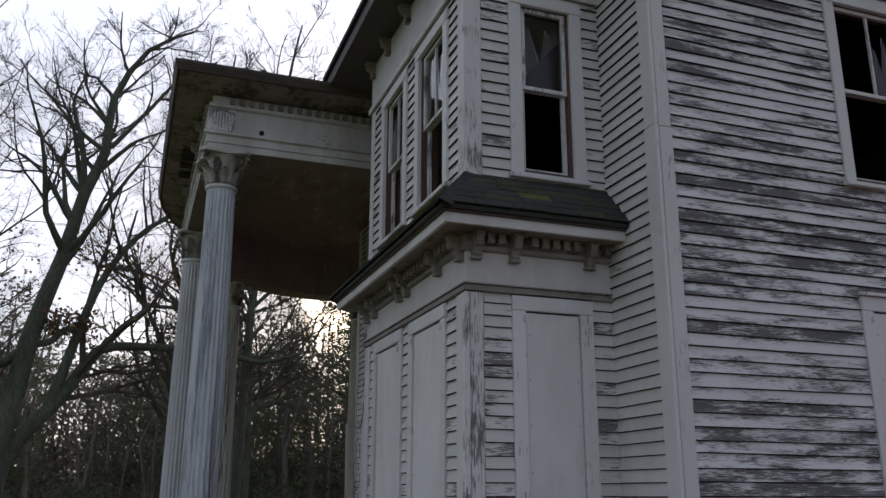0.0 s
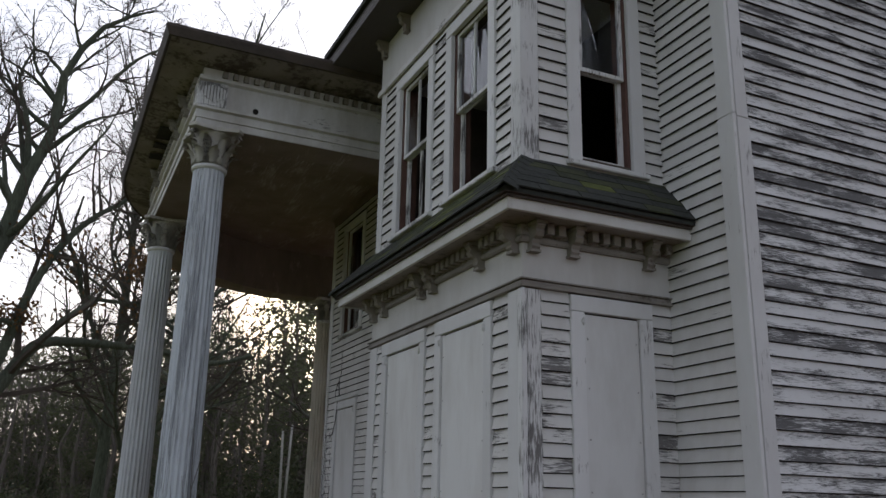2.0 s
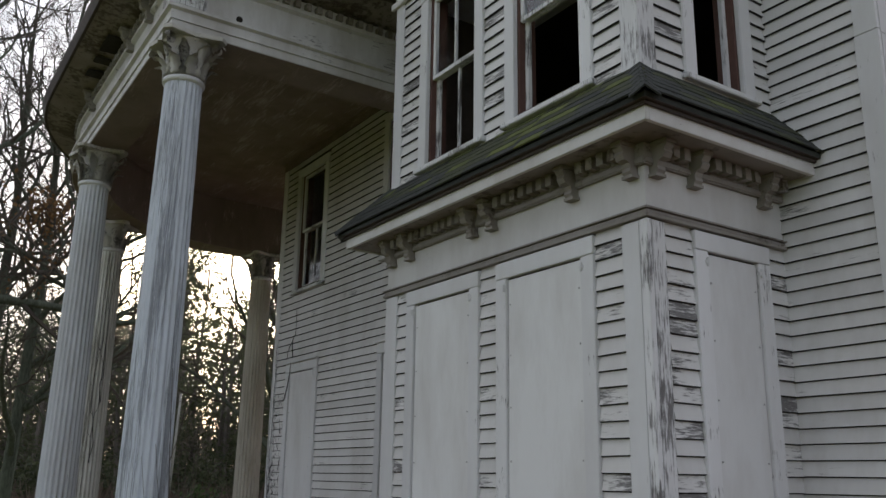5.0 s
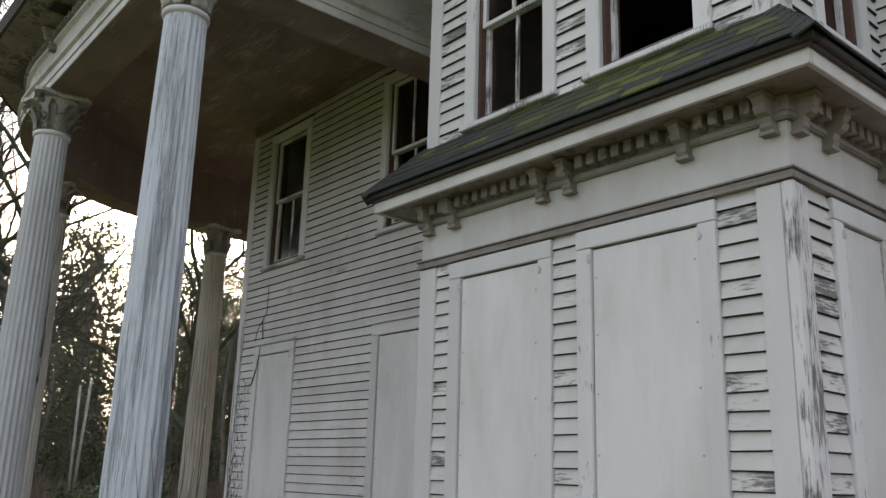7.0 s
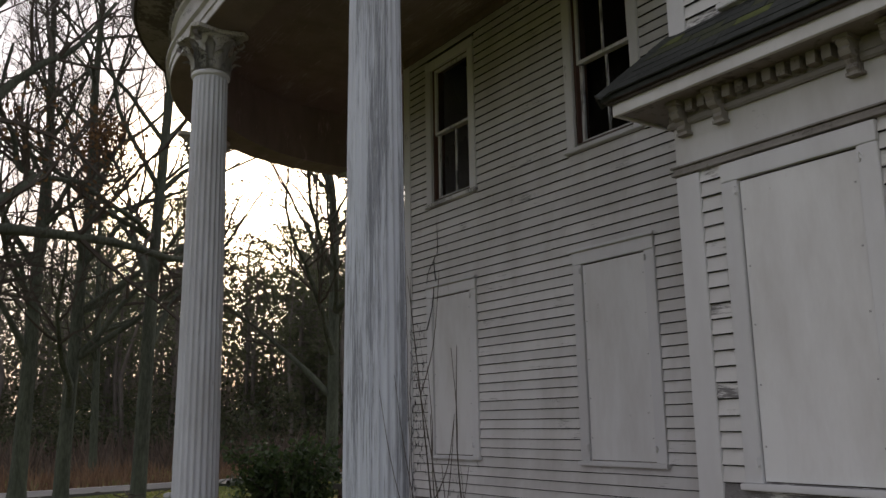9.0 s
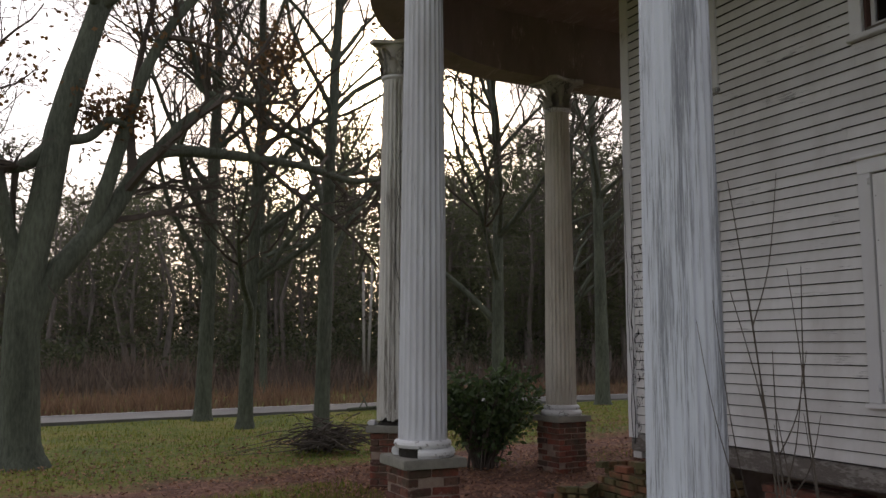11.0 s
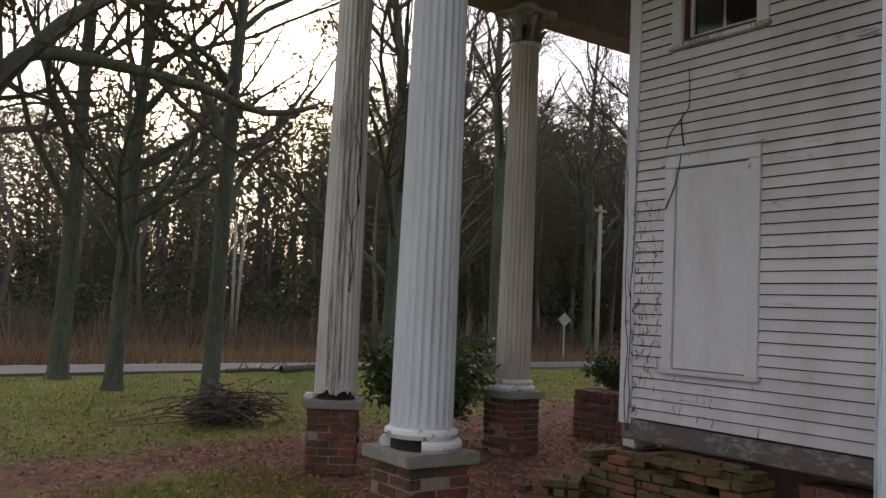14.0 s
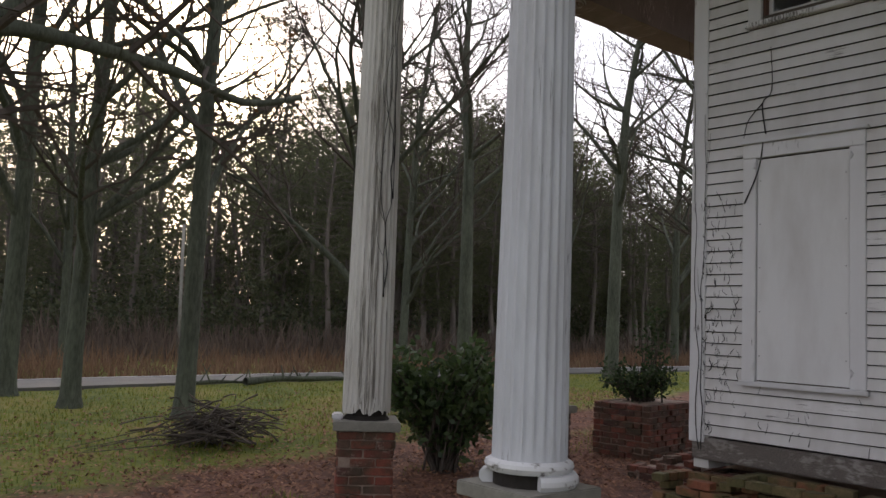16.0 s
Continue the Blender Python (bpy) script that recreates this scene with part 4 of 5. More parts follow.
LEAF_A, LEAF_B = acanthus(0.20, 0.135, 0.12), acanthus(0.335, 0.12, 0.14)
bm = bmesh.new()
for k in range(26):
    a = k * 0.42
    r = 0.058 * (1 - k / 32)
    for s in (-0.022, 0.022):
        bm.verts.new((r * math.cos(a), s * (1 - k / 60), r * math.sin(a)))
bm.verts.ensure_lookup_table()
for k in range(25):
    i = 2 * k
    bm.faces.new((bm.verts[i], bm.verts[i + 1], bm.verts[i + 3], bm.verts[i + 2]))
bmesh.ops.solidify(bm, geom=bm.faces[:], thickness=0.014)
VOL = bpy.data.meshes.new("volute")
bm.to_mesh(VOL)
bm.free()
VOL.materials.append(M_cap)


def broken_ring(profile, at, gap):
    """A turned ring from which a sector round the angle at is broken out, with ragged ends."""
    bm = bmesh.new()
    n_ = 44
    inner = [(0.17, profile[-1][1]), (0.17, profile[0][1])]
    full = profile + inner
    rings = []
    for i in range(n_ + 1):
        a = math.radians(at + gap / 2 + (360 - gap) * i / n_)
        rings.append([bm.verts.new((r * math.cos(a), r * math.sin(a), z)) for r, z in full])
    k = len(full)
    for p, q in zip(rings, rings[1:]):
        for i in range(k):
            bm.faces.new((p[i], p[(i + 1) % k], q[(i + 1) % k], q[i]))
    for e in (0, -1):
        bm.faces.new(rings[e])
    return bm


def make_column(x, y, turn, seed, worn=False, base=True, top=5.5, label=""):
    col = thing("column", pose(x, y, 0, 0, 0, turn), label, "column", "porch columns")
    foot = 0.71
    mat = {11: M_column_worn, 12: M_column, 13: M_column_aged, 14: M_column_cream}[seed]
    if base:
        part("core", lathe([(0.20, foot), (0.2, foot + 0.14)], 16), M_black, col, "dark rotten core behind the broken base")
        low = [(0.255, foot), (0.272, foot + 0.025), (0.27, foot + 0.05), (0.255, foot + 0.07), (0.232, foot + 0.074)]
        part("base_torus", broken_ring(low, 190 - turn, 95) if seed == 12 else lathe(low), M_base, col, "flaking lower base ring, partly broken away" if seed == 12 else "flaking lower base ring")
        part("base_ring", lathe([(0.228, foot + 0.075), (0.238, foot + 0.09), (0.245, foot + 0.105), (0.238, foot + 0.125), (0.212, foot + 0.14)]), M_base, col, "flaking upper base ring")
        z0 = foot + 0.13
    else:
        part("rotten_core", lathe([(0.205, foot), (0.17, foot + 0.035), (0.18, foot + 0.07), (0.165, foot + 0.2)], 11), M_black, col, "black rotten foot of the column")
        part("loose_chunk", boxes((-0.29, -0.2, -0.15, 0.02, foot, foot + 0.05)), M_trim_worn, col, "broken piece of white base ring", bevel=0.012)
        z0 = foot + 0.045
    neck = top - 0.43
    v, fc = column_shaft(0.207, 0.166, z0, neck, seed, ragged=0.0 if base else 0.11)
    raw("shaft", v, fc, mat, col, smooth=False)
    part("necking", lathe([(0.166, neck - 0.03), (0.186, neck - 0.018), (0.19, neck), (0.186, neck + 0.018), (0.166, neck + 0.03)]), M_trim_worn, col, smooth=True)
    cap = part("capital", lathe([(0.165, neck + 0.02), (0.155, neck + 0.15), (0.16, neck + 0.28), (0.2, neck + 0.36), (0.225, neck + 0.385)], 32), M_cap, col, "flaking carved leaf capital", smooth=True)
    for k in range(8):
        a = 45 * k
        piece("leaf", LEAF_A, cap, pose(0, 0, neck + 0.025, 0, 0, a) @ pose(0.168, 0, 0))
        piece("leaf", LEAF_B, cap, pose(0, 0, neck + 0.03, 0, 0, a + 22.5) @ pose(0.166, 0, 0))
    for k in range(4):
        piece("volute", VOL, cap, pose(0, 0, neck + 0.315, 0, 0, 45 + 90 * k) @ pose(0.31, 0, 0) @ Matrix.Scale(1.15, 4))
    bm = bmesh.new()
    ring = []
    for k in range(4):
        a = math.radians(45 + 90 * k)
        for s in (-0.045, 0.045):
            ring.append((0.37 * math.cos(a) - s * math.sin(a), 0.37 * math.sin(a) + s * math.cos(a)))
        a2 = math.radians(90 + 90 * k)
        ring.append((0.235 * math.cos(a2), 0.235 * math.sin(a2)))
    f = bm.faces.new([bm.verts.new((p[0], p[1], neck + 0.385)) for p in ring])
    ext = bmesh.ops.extrude_face_region(bm, geom=[f])
    bmesh.ops.translate(bm, verts=[e for e in ext["geom"] if isinstance(e, bmesh.types.BMVert)], vec=(0, 0, 0.043))
    part("abacus", bm, M_cap, col, bevel=0.004)
    return col


BRICK = bmesh.new()
box(BRICK, -0.5, 0.5, -0.5, 0.5, -0.5, 0.5)
bmesh.ops.bevel(BRICK, geom=BRICK.edges[:], offset=0.07, segments=1, affect="EDGES")
bmesh.ops.recalc_face_normals(BRICK, faces=BRICK.faces[:])
BM = bpy.data.meshes.new("brick")
BRICK.to_mesh(BM)
BRICK.free()
BM.materials.append(M_brick)
BM_MOSSY = BM.copy()
BM_MOSSY.materials[0] = M_brick_mossy


def brick_pier(x, y, turn, seed, w=0.47, top=0.71, label="square brick pier with a mossy stone cap"):
    pier = thing("brick_pier", pose(x, y, 0, 0, 0, turn), label, "pier", "porch piers")
    part("core", boxes((-w / 2 + 0.012, w / 2 - 0.012, -w / 2 + 0.012, w / 2 - 0.012, -0.15, top - 0.075)), M_mortar, pier, "crumbling lime mortar")
    part("cap", boxes((-w / 2 - 0.045, w / 2 + 0.045, -w / 2 - 0.045, w / 2 + 0.045, top - 0.078, top)), M_stone, pier, "mossy grey stone cap", bevel=0.008)
    rnd = random.Random(seed)
    ch = 0.0735
    for k in range(-1, 9):
        z = top - 0.08 - ch * (k + 1) + ch / 2
        for s in range(4):
            u = -w / 2 + (0.0 if (k + s) % 2 else -0.0)
            first = (k + s) % 2
            lens = (0.105, 0.215, 0.14) if first else (0.215, 0.245)
            for ln in lens:
                ln2 = min(ln, w / 2 - u)
                if ln2 > 0.03 and rnd.random() > 0.05:
                    piece("brick", BM, pier, pose(0, 0, z, 0, 0, 90 * s) @ pose(u + ln2 / 2, -w / 2 + 0.05 + rnd.uniform(-0.012, 0.007), 0, rnd.gauss(0, 1.2), rnd.gauss(0, 1.2), rnd.gauss(0, 1.6)) @ Matrix.Diagonal((ln2 - 0.011, 0.10, ch - 0.011, 1)))
                u += ln
    return pier


COLS = [(0.72, 10.05, 0, 11, True, False), (0.66, 13.24, 0, 12, False, True), (1.54, 16.03, -33, 13, False, False), (4.10, 16.39, 6, 14, False, True)]
COL_LABELS = ["tall fluted white column, paint worn to grey streaks", "tall fluted white column on a flaking round base", "fluted white column with long vertical cracks and a rotten foot", "fluted cream column at the far end of the porch"]
for (x, y, turn, seed, worn, base), lab in zip(COLS, COL_LABELS):
    make_column(x, y, turn, seed, worn, base, 5.5 - 0.033 * max(0, y - 10), lab)
    brick_pier(x, y, turn, seed)


# ---- trees ----
def tube(verts, faces, pts, radii, sides):
    base = len(verts)
    for i, (p, r) in enumerate(zip(pts, radii)):
        d = (pts[min(i + 1, len(pts) - 1)] - pts[max(i - 1, 0)]).normalized()
        a = d.cross(Vector((0.31, 0.83, 0.47))).normalized()
        b_ = d.cross(a)
        for k in range(sides):
            t = 2 * math.pi * k / sides
            q = p + (a * math.cos(t) + b_ * math.sin(t)) * r
            verts.append(q[:])
    for i in range(len(pts) - 1):
        for k in range(sides):
            j = (k + 1) % sides
            faces.append((base + i * sides + k, base + i * sides + j, base + (i + 1) * sides + j, base + (i + 1) * sides + k))


def limb(rnd, start, way, length, r0, r1, steps, wander, lift):
    pts, d, p = [start.copy()], way.normalized(), start.copy()
    for k in range(steps):
        d = (d + Vector((rnd.gauss(0, wander), rnd.gauss(0, wander), rnd.gauss(0, wander) + lift))).normalized()
        p = p + d * (length / steps)
        pts.append(p.copy())
    radii = [r0 + (r1 - r0) * (k / steps) ** 0.8 for k in range(steps + 1)]
    return pts, radii


def sprout(rnd, pts, radii, level, big, small, spread=0.8, count=None, wander=0.16, lift=0.05):
    """Grow side branches along a limb, smaller and smaller, into big (limbs) and small (twigs)."""
    total = sum((b - a).length for a, b in zip(pts, pts[1:]))
    n_ = count or {1: 9, 2: 7, 3: 6, 4: 4}[level]
    for k in range(n_):
        f = rnd.uniform(0.22, 1.0) if level > 1 else rnd.uniform(0.35, 1.0)
        i = min(int(f * (len(pts) - 1)), len(pts) - 2)
        g = f * (len(pts) - 1) - i
        at = pts[i].lerp(pts[i + 1], g)
        r = radii[i] + (radii[i + 1] - radii[i]) * g
        d = (pts[i + 1] - pts[i]).normalized()
        side = d.cross(Vector((rnd.gauss(0, 1), rnd.gauss(0, 1), rnd.gauss(0, 1)))).normalized()
        way = (d * (1 - 0.45 * spread) + side * spread + Vector((0, 0, 0.12))).normalized()
        ln = total * rnd.uniform(0.32, 0.62) * (1.15 - 0.55 * f)
        rr = min(r * 0.62, 0.012 + ln * 0.016)
        q, qr = limb(rnd, at, way, ln, rr, max(0.004, rr * 0.25), 6 if level < 3 else 4, wander, lift)
        tube(*(big if level == 1 else small), q, qr, 6 if level == 1 else (4 if level == 2 else 3))
        if level < 4:
            sprout(rnd, q, qr, level + 1, big, small, spread, None, wander, lift)


def smooth_path(rows, cuts):
    q = [Vector(x) for x in rows]
    fine = []
    for i in range(len(q) - 1):
        p0, p1, p2, p3 = q[max(i - 1, 0)], q[i], q[i + 1], q[min(i + 2, len(q) - 1)]
        for s in range(cuts):
            t = s / cuts
            fine.append(0.5 * (2 * p1 + (p2 - p0) * t + (2 * p0 - 5 * p1 + 4 * p2 - p3) * t * t + (3 * p1 - p0 - 3 * p2 + p3) * t ** 3))
    return fine + [q[-1]]


def bare_tree(name, seed, height, r0, label, lean=(0, 0), fork=0.4, limbs=(), group="bare trees", spread=0.75, leaves=0, bark=None, trunk=None):
    rnd = random.Random(seed)
    ob = thing(name, Matrix(), label, "tree", group)
    big, small = ([], []), ([], [])
    steps = 14
    pts, p, d = [Vector((0, 0, -0.1))], Vector((0, 0, -0.1)), Vector((lean[0], lean[1], 1)).normalized()
    for k in range(steps):
        w_ = 0.008 if k < 5 else 0.04
        d = (d + Vector((rnd.gauss(0, w_), rnd.gauss(0, w_), 0.04))).normalized()
        p = p + d * height / steps
        pts.append(p.copy())
    if trunk:
        pts = smooth_path(trunk, (steps + 1) // (len(trunk) - 1) + 1)
        steps = len(pts) - 1
    radii = [r0 * (1 - k / steps) ** 0.8 + 0.02 for k in range(steps + 1)]
    foot = pts[1] - pts[0]
    tall_ = foot.length
    near = [pts[0] + foot * (h / tall_) for h in (0.13, 0.22, 0.42) if h < 0.9 * tall_]
    tube(*big, [pts[0], *near, *pts[1:]], [r0 * 1.6 + 0.02, *[r0 * s + 0.02 for s in (1.34, 1.15, 1.03)[:len(near)]], *radii[1:]], 12)
    start = int(fork * steps)
    for k in range(start, steps):
        for _ in range(2 if k > start else 1):
            a = rnd.uniform(0, 2 * math.pi)
            way = Vector((math.cos(a) * spread, math.sin(a) * spread, rnd.uniform(0.35, 1.0)))
            ln = height * rnd.uniform(0.28, 0.5) * (1.25 - k / steps)
            q, qr = limb(rnd, pts[k], way, ln, radii[k] * 0.6, 0.012, 8, 0.13, 0.05)
            tube(*big, q, qr, 7)
            sprout(rnd, q, qr, 2, big, small, 0.8)
    for path_pts, a, c in limbs:
        fine = smooth_path(path_pts, 4)
        qr = [a + (c - a) * (k / (len(fine) - 1)) for k in range(len(fine))]
        tube(*big, fine, qr, 10)
        sprout(rnd, fine, qr, 2, big, small, 0.85, 10)
    raw("trunk", *big, bark or M_bark, ob)
    raw("crown", *small, M_twig, ob, smooth=False)
    if leaves:
        v, f = [], []
        held = [t for t in small[0] if 4.9 < t[2] < 6.9]
        tips = held[:: max(1, len(held) // leaves)]
        for t in tips:
            c = Vector(t) + Vector((rnd.gauss(0, 0.16), rnd.gauss(0, 0.16), rnd.gauss(0, 0.14)))
            u = Vector((rnd.gauss(0, 1), rnd.gauss(0, 1), rnd.gauss(0, 1))).normalized() * 0.05
            w = u.cross(Vector((rnd.gauss(0, 1), rnd.gauss(0, 1), rnd.gauss(0, 1)))).normalized() * 0.035
            k = len(v)
            v += [(c - u)[:], (c + w)[:], (c + u)[:], (c - w)[:]]
            f.append((k, k + 1, k + 2, k + 3))
        raw("withered_leaves", v, f, M_oakleaf, ob, smooth=False)
    return ob


def put(ob, x, y, turn=0, size=1.0):
    ob.matrix_world = pose(x, y, 0, 0, 0, turn) @ Matrix.Scale(size, 4)
    return ob


def put_copy(ob, x, y, turn=0, size=1.0, tall=1.0):
    c = copy_thing(ob, Matrix())
    c.matrix_world = pose(x, y, -0.05, 0, 0, turn) @ Matrix.Diagonal((size, size, size * tall, 1))
    return c


OAK = (-2.40, 19.75)
oak = bare_tree("oak_tree", 5, 12.5, 0.25, "large bare oak with mossy bark and a long low limb", (0, 0), 0.5,
                [([(-0.02, 0, 1.9), (0.17, 0.05, 2.43), (0.54, 0.15, 2.96), (1.02, 0.35, 3.61), (1.4, 0.55, 4.3), (1.75, 0.65, 4.66), (2.7, 0.95, 4.78), (4.15, 1.35, 4.8), (5.3, 1.65, 4.66), (6.3, 1.75, 4.95)], 0.19, 0.045),
                 ([(1.55, 0.63, 4.5), (2.05, 0.75, 5.16), (2.57, 0.85, 5.67), (2.33, 0.85, 5.85), (2.2, 0.85, 6.4), (1.96, 0.85, 6.93), (2.1, 0.9, 8.0)], 0.09, 0.025),
                 ([(2.5, 0.85, 5.72), (3.0, 0.85, 5.71), (3.52, 0.95, 5.75), (4.0, 1.05, 5.95), (3.85, 1.1, 6.3), (3.5, 1.1, 6.5)], 0.05, 0.022),
                 ([(0.75, 0.23, 3.3), (1.0, 0.25, 4.23), (1.25, 0.25, 5.26), (1.5, 0.25, 6.03), (1.9, 0.25, 6.8), (2.4, 0.25, 7.4), (3.0, 0.25, 7.9), (3.6, 0.3, 8.9)], 0.125, 0.03),
                 ([(0.24, 0.05, 4.56), (0.64, 0.05, 4.64), (0.92, 0.05, 4.92), (1.15, 0.1, 4.9)], 0.085, 0.05),
                 ([(0.1, 0.05, 4.4), (-0.21, 0.05, 4.14), (-0.5, 0.05, 4.2), (-1.0, 0.0, 5.0), (-1.5, 0.0, 6.4), (-1.6, 0.0, 8.2)], 0.11, 0.03),
                 ([(-0.05, 0.0, 2.2), (-0.3, 0.0, 3.1), (-0.55, 0.0, 4.2)], 0.13, 0.09),
                 ([(0.95, 0.15, 8.0), (0.85, 0.15, 8.9), (0.7, 0.15, 9.5), (0.5, 0.2, 10.2), (0.7, 0.2, 11.0)], 0.08, 0.02),
                 ([(1.4, 0.15, 9.2), (2.1, 0.15, 10.2), (2.8, 0.15, 11.2), (3.6, 0.2, 11.8)], 0.06, 0.02)], "", 0.7, 1500,
                trunk=[(0, 0, -0.1), (-0.06, 0, 0.9), (-0.08, 0, 2.4), (0.12, 0.05, 3.72), (0.25, 0.05, 4.7), (0.45, 0.05, 5.6), (0.7, 0.1, 6.6), (0.95, 0.15, 8.0), (1.3, 0.15, 9.1), (1.34, 0.15, 10.4), (2.0, 0.15, 11.8), (3.0, 0.15, 12.5)])
put(oak, *OAK)
t1 = bare_tree("lawn_tree", 21, 14.5, 0.125, "slender bare hardwood with mossy bark on the lawn", (0.02, 0), 0.23, spread=0.65)
put(t1, 2.52, 22.0)
t2 = bare_tree("lawn_tree", 22, 14.0, 0.132, "bare hardwood with spreading limbs and greenish bark on the lawn", (0.0, 0.0), 0.17, spread=0.8)
put(t2, 1.66, 24.4)
t3 = bare_tree("lawn_tree", 23, 14.5, 0.165, "bare hardwood with a straight trunk on the lawn", (0.0, 0), 0.22, spread=0.6)
put(t3, 1.15, 26.4)
big_right = bare_tree("roadside_tree", 27, 15.0, 0.20, "tall bare tree with a forked crown near the road", (0.02, 0), 0.36, spread=0.7)
put(big_right, 18.5, 27.0)
for v, x, y, turn, s in ((big_right, 12.65, 27.3, 80, 0.95), (t2, 26.5, 27.0, 140, 1.3), (t3, 20.4, 24.2, 200, 1.25), (t2, 9.3, 27.5, 250, 1.2), (t1, -6.5, 26.8, 30, 1.15), (big_right, -9.5, 31.0, 60, 0.8), (t1, 4.5, 34.5, 150, 0.9), (t2, 16.5, 35.0, 10, 1.1),
                         (t1, -15, 30, 210, 1.1), (t2, 29, 32, 20, 1.2), (t3, 24, 35, 130, 1.1), (t2, -5, 38, 230, 0.9)):
    put_copy(v, x, y, turn, s)


def pine(seed, height):
    rnd = random.Random(seed)
    ob = thing("pine_tree", Matrix(), "tall dark pine in the wood beyond the road", "tree", "pine wood")
    big, v, f = ([], []), [], []
    pts = [Vector((0.15 * math.sin(k * 0.7 + seed), 0.12 * math.cos(k * 0.5), height * k / 12 - 0.2)) for k in range(13)]
    tube(*big, pts, [0.19 * (1 - k / 13) + 0.03 for k in range(13)], 7)
    for k in range(84):
        z = height * rnd.uniform(0.22, 1.0)
        f0 = (z / height - 0.22) / 0.78
        ln = (0.6 + 2.7 * math.sin(math.pi * min(1, 0.12 + 0.86 * (1 - f0))) ** 0.8) * rnd.uniform(0.55, 1.1)
        a = rnd.uniform(0, 2 * math.pi)
        s = Vector((0, 0, z))
        q, qr = limb(rnd, s, Vector((math.cos(a), math.sin(a), rnd.uniform(-0.1, 0.55))), ln, 0.035, 0.008, 4, 0.12, 0.05)
        tube(*big, q, qr, 3)
        for _ in range(7):
            c = q[rnd.randint(2, 4)] + Vector((rnd.gauss(0, 0.34), rnd.gauss(0, 0.34), rnd.gauss(0, 0.22)))
            for _ in range(22):
                d = Vector((rnd.gauss(0, 1), rnd.gauss(0, 1), rnd.gauss(0.25, 0.8))).normalized() * rnd.uniform(0.16, 0.34)
                w = d.cross(Vector((rnd.gauss(0, 1), rnd.gauss(0, 1), rnd.gauss(0, 1)))).normalized() * 0.019
                i = len(v)
                v += [(c + w)[:], (c - w)[:], (c + d)[:]]
                f.append((i, i + 1, i + 2))
    raw("trunk", *big, M_pinebark, ob)
    raw("crown", v, f, M_needle, ob, smooth=False)
    return ob


rnd = random.Random(77)
pines = [pine(s, h) for s, h in ((1, 15.0), (2, 16.5), (3, 14.0), (4, 17.5))]
for i, p in enumerate(pines):
    put(p, 16 + 7 * i, 50 + i, 40 * i, 0.7)
for x, y, s in ((22, 46, 0.95), (25.5, 47.5, 1.0), (19.5, 50, 0.98), (34, 50, 1.0), (29.5, 46, 0.9), (39, 49, 0.95), (5.5, 45, 0.55), (7.6, 47, 0.62), (9.8, 44, 0.6), (8.8, 52, 0.72), (6.4, 55, 0.72)):
    put_copy(pines[int(x) % 4], x, y, 7 * x, s)
for i in range(235):
    x = rnd.uniform(-52, 62)
    y = rnd.uniform(38, 74)
    tall = ((0.19 + 0.065 * min(1.0, max(0.0, (x - 2) / 16))) * (y - 8) + 1.6) * rnd.uniform(0.72, 1.12) / 15.7
    if x < 10 and y < 58 and i % 5 < 2:
        continue
    put_copy(pines[i % 4], x, y, rnd.uniform(0, 360), max(0.5, tall), rnd.uniform(0.92, 1.08))

for i in range(48):
    x, y = rnd.uniform(13, 60), rnd.uniform(38, 58)
    tall = (0.27 * (y - 8) + 1.6) * rnd.uniform(0.8, 1.15) / 15.7
    put_copy(pines[i % 4], x, y, rnd.uniform(0, 360), tall, rnd.uniform(0.92, 1.08))


# undergrowth at the wood's edge and dry grass along the road, in one mesh each
def scatter_blades(name, n_, where, height, width, mat, label, category, seed):
    rnd = random.Random(seed)
    v, f = [], []
    for _ in range(n_):
        x, y, z = where(rnd)
        h = height * rnd.uniform(0.5, 1.25) * (1 if height < 0.5 else 0.75 + 0.9 * noise.noise((x * 0.45, y * 0.45, height)))
        a = rnd.uniform(0, math.pi)
        dx, dy = width * math.cos(a), width * math.sin(a)
        lx, ly = rnd.gauss(0, 0.3) * h, rnd.gauss(0, 0.3) * h
        i = len(v)
        v += [(x - dx, y - dy, z - 0.02), (x + dx, y + dy, z - 0.02), (x + lx, y + ly, z + h)]
        f.append((i, i + 1, i + 2))
    return tagged(raw(name, v, f, mat, None, False), label, category, kind="stuff")


def field(rnd):
    x = rnd.uniform(-45, 55)
    return x, road_y(x) + 2.0 + rnd.random() ** 1.6 * 5.5, 0.0


def wood_edge(rnd):
    x = rnd.uniform(-50, 60)
    y = rnd.uniform(35.5, 62)
    return x, y, 0.004 * max(0, y - 34) ** 1.2 - 0.03


scatter_blades("dry_grass", 26000, field, 0.55, 0.02, M_sedge, "tall dry reddish grass along the far side of the road", "grass", 1)
scatter_blades("undergrowth", 60000, wood_edge, 1.25, 0.05, M_brush, "brown undergrowth at the edge of the wood", "undergrowth", 2)

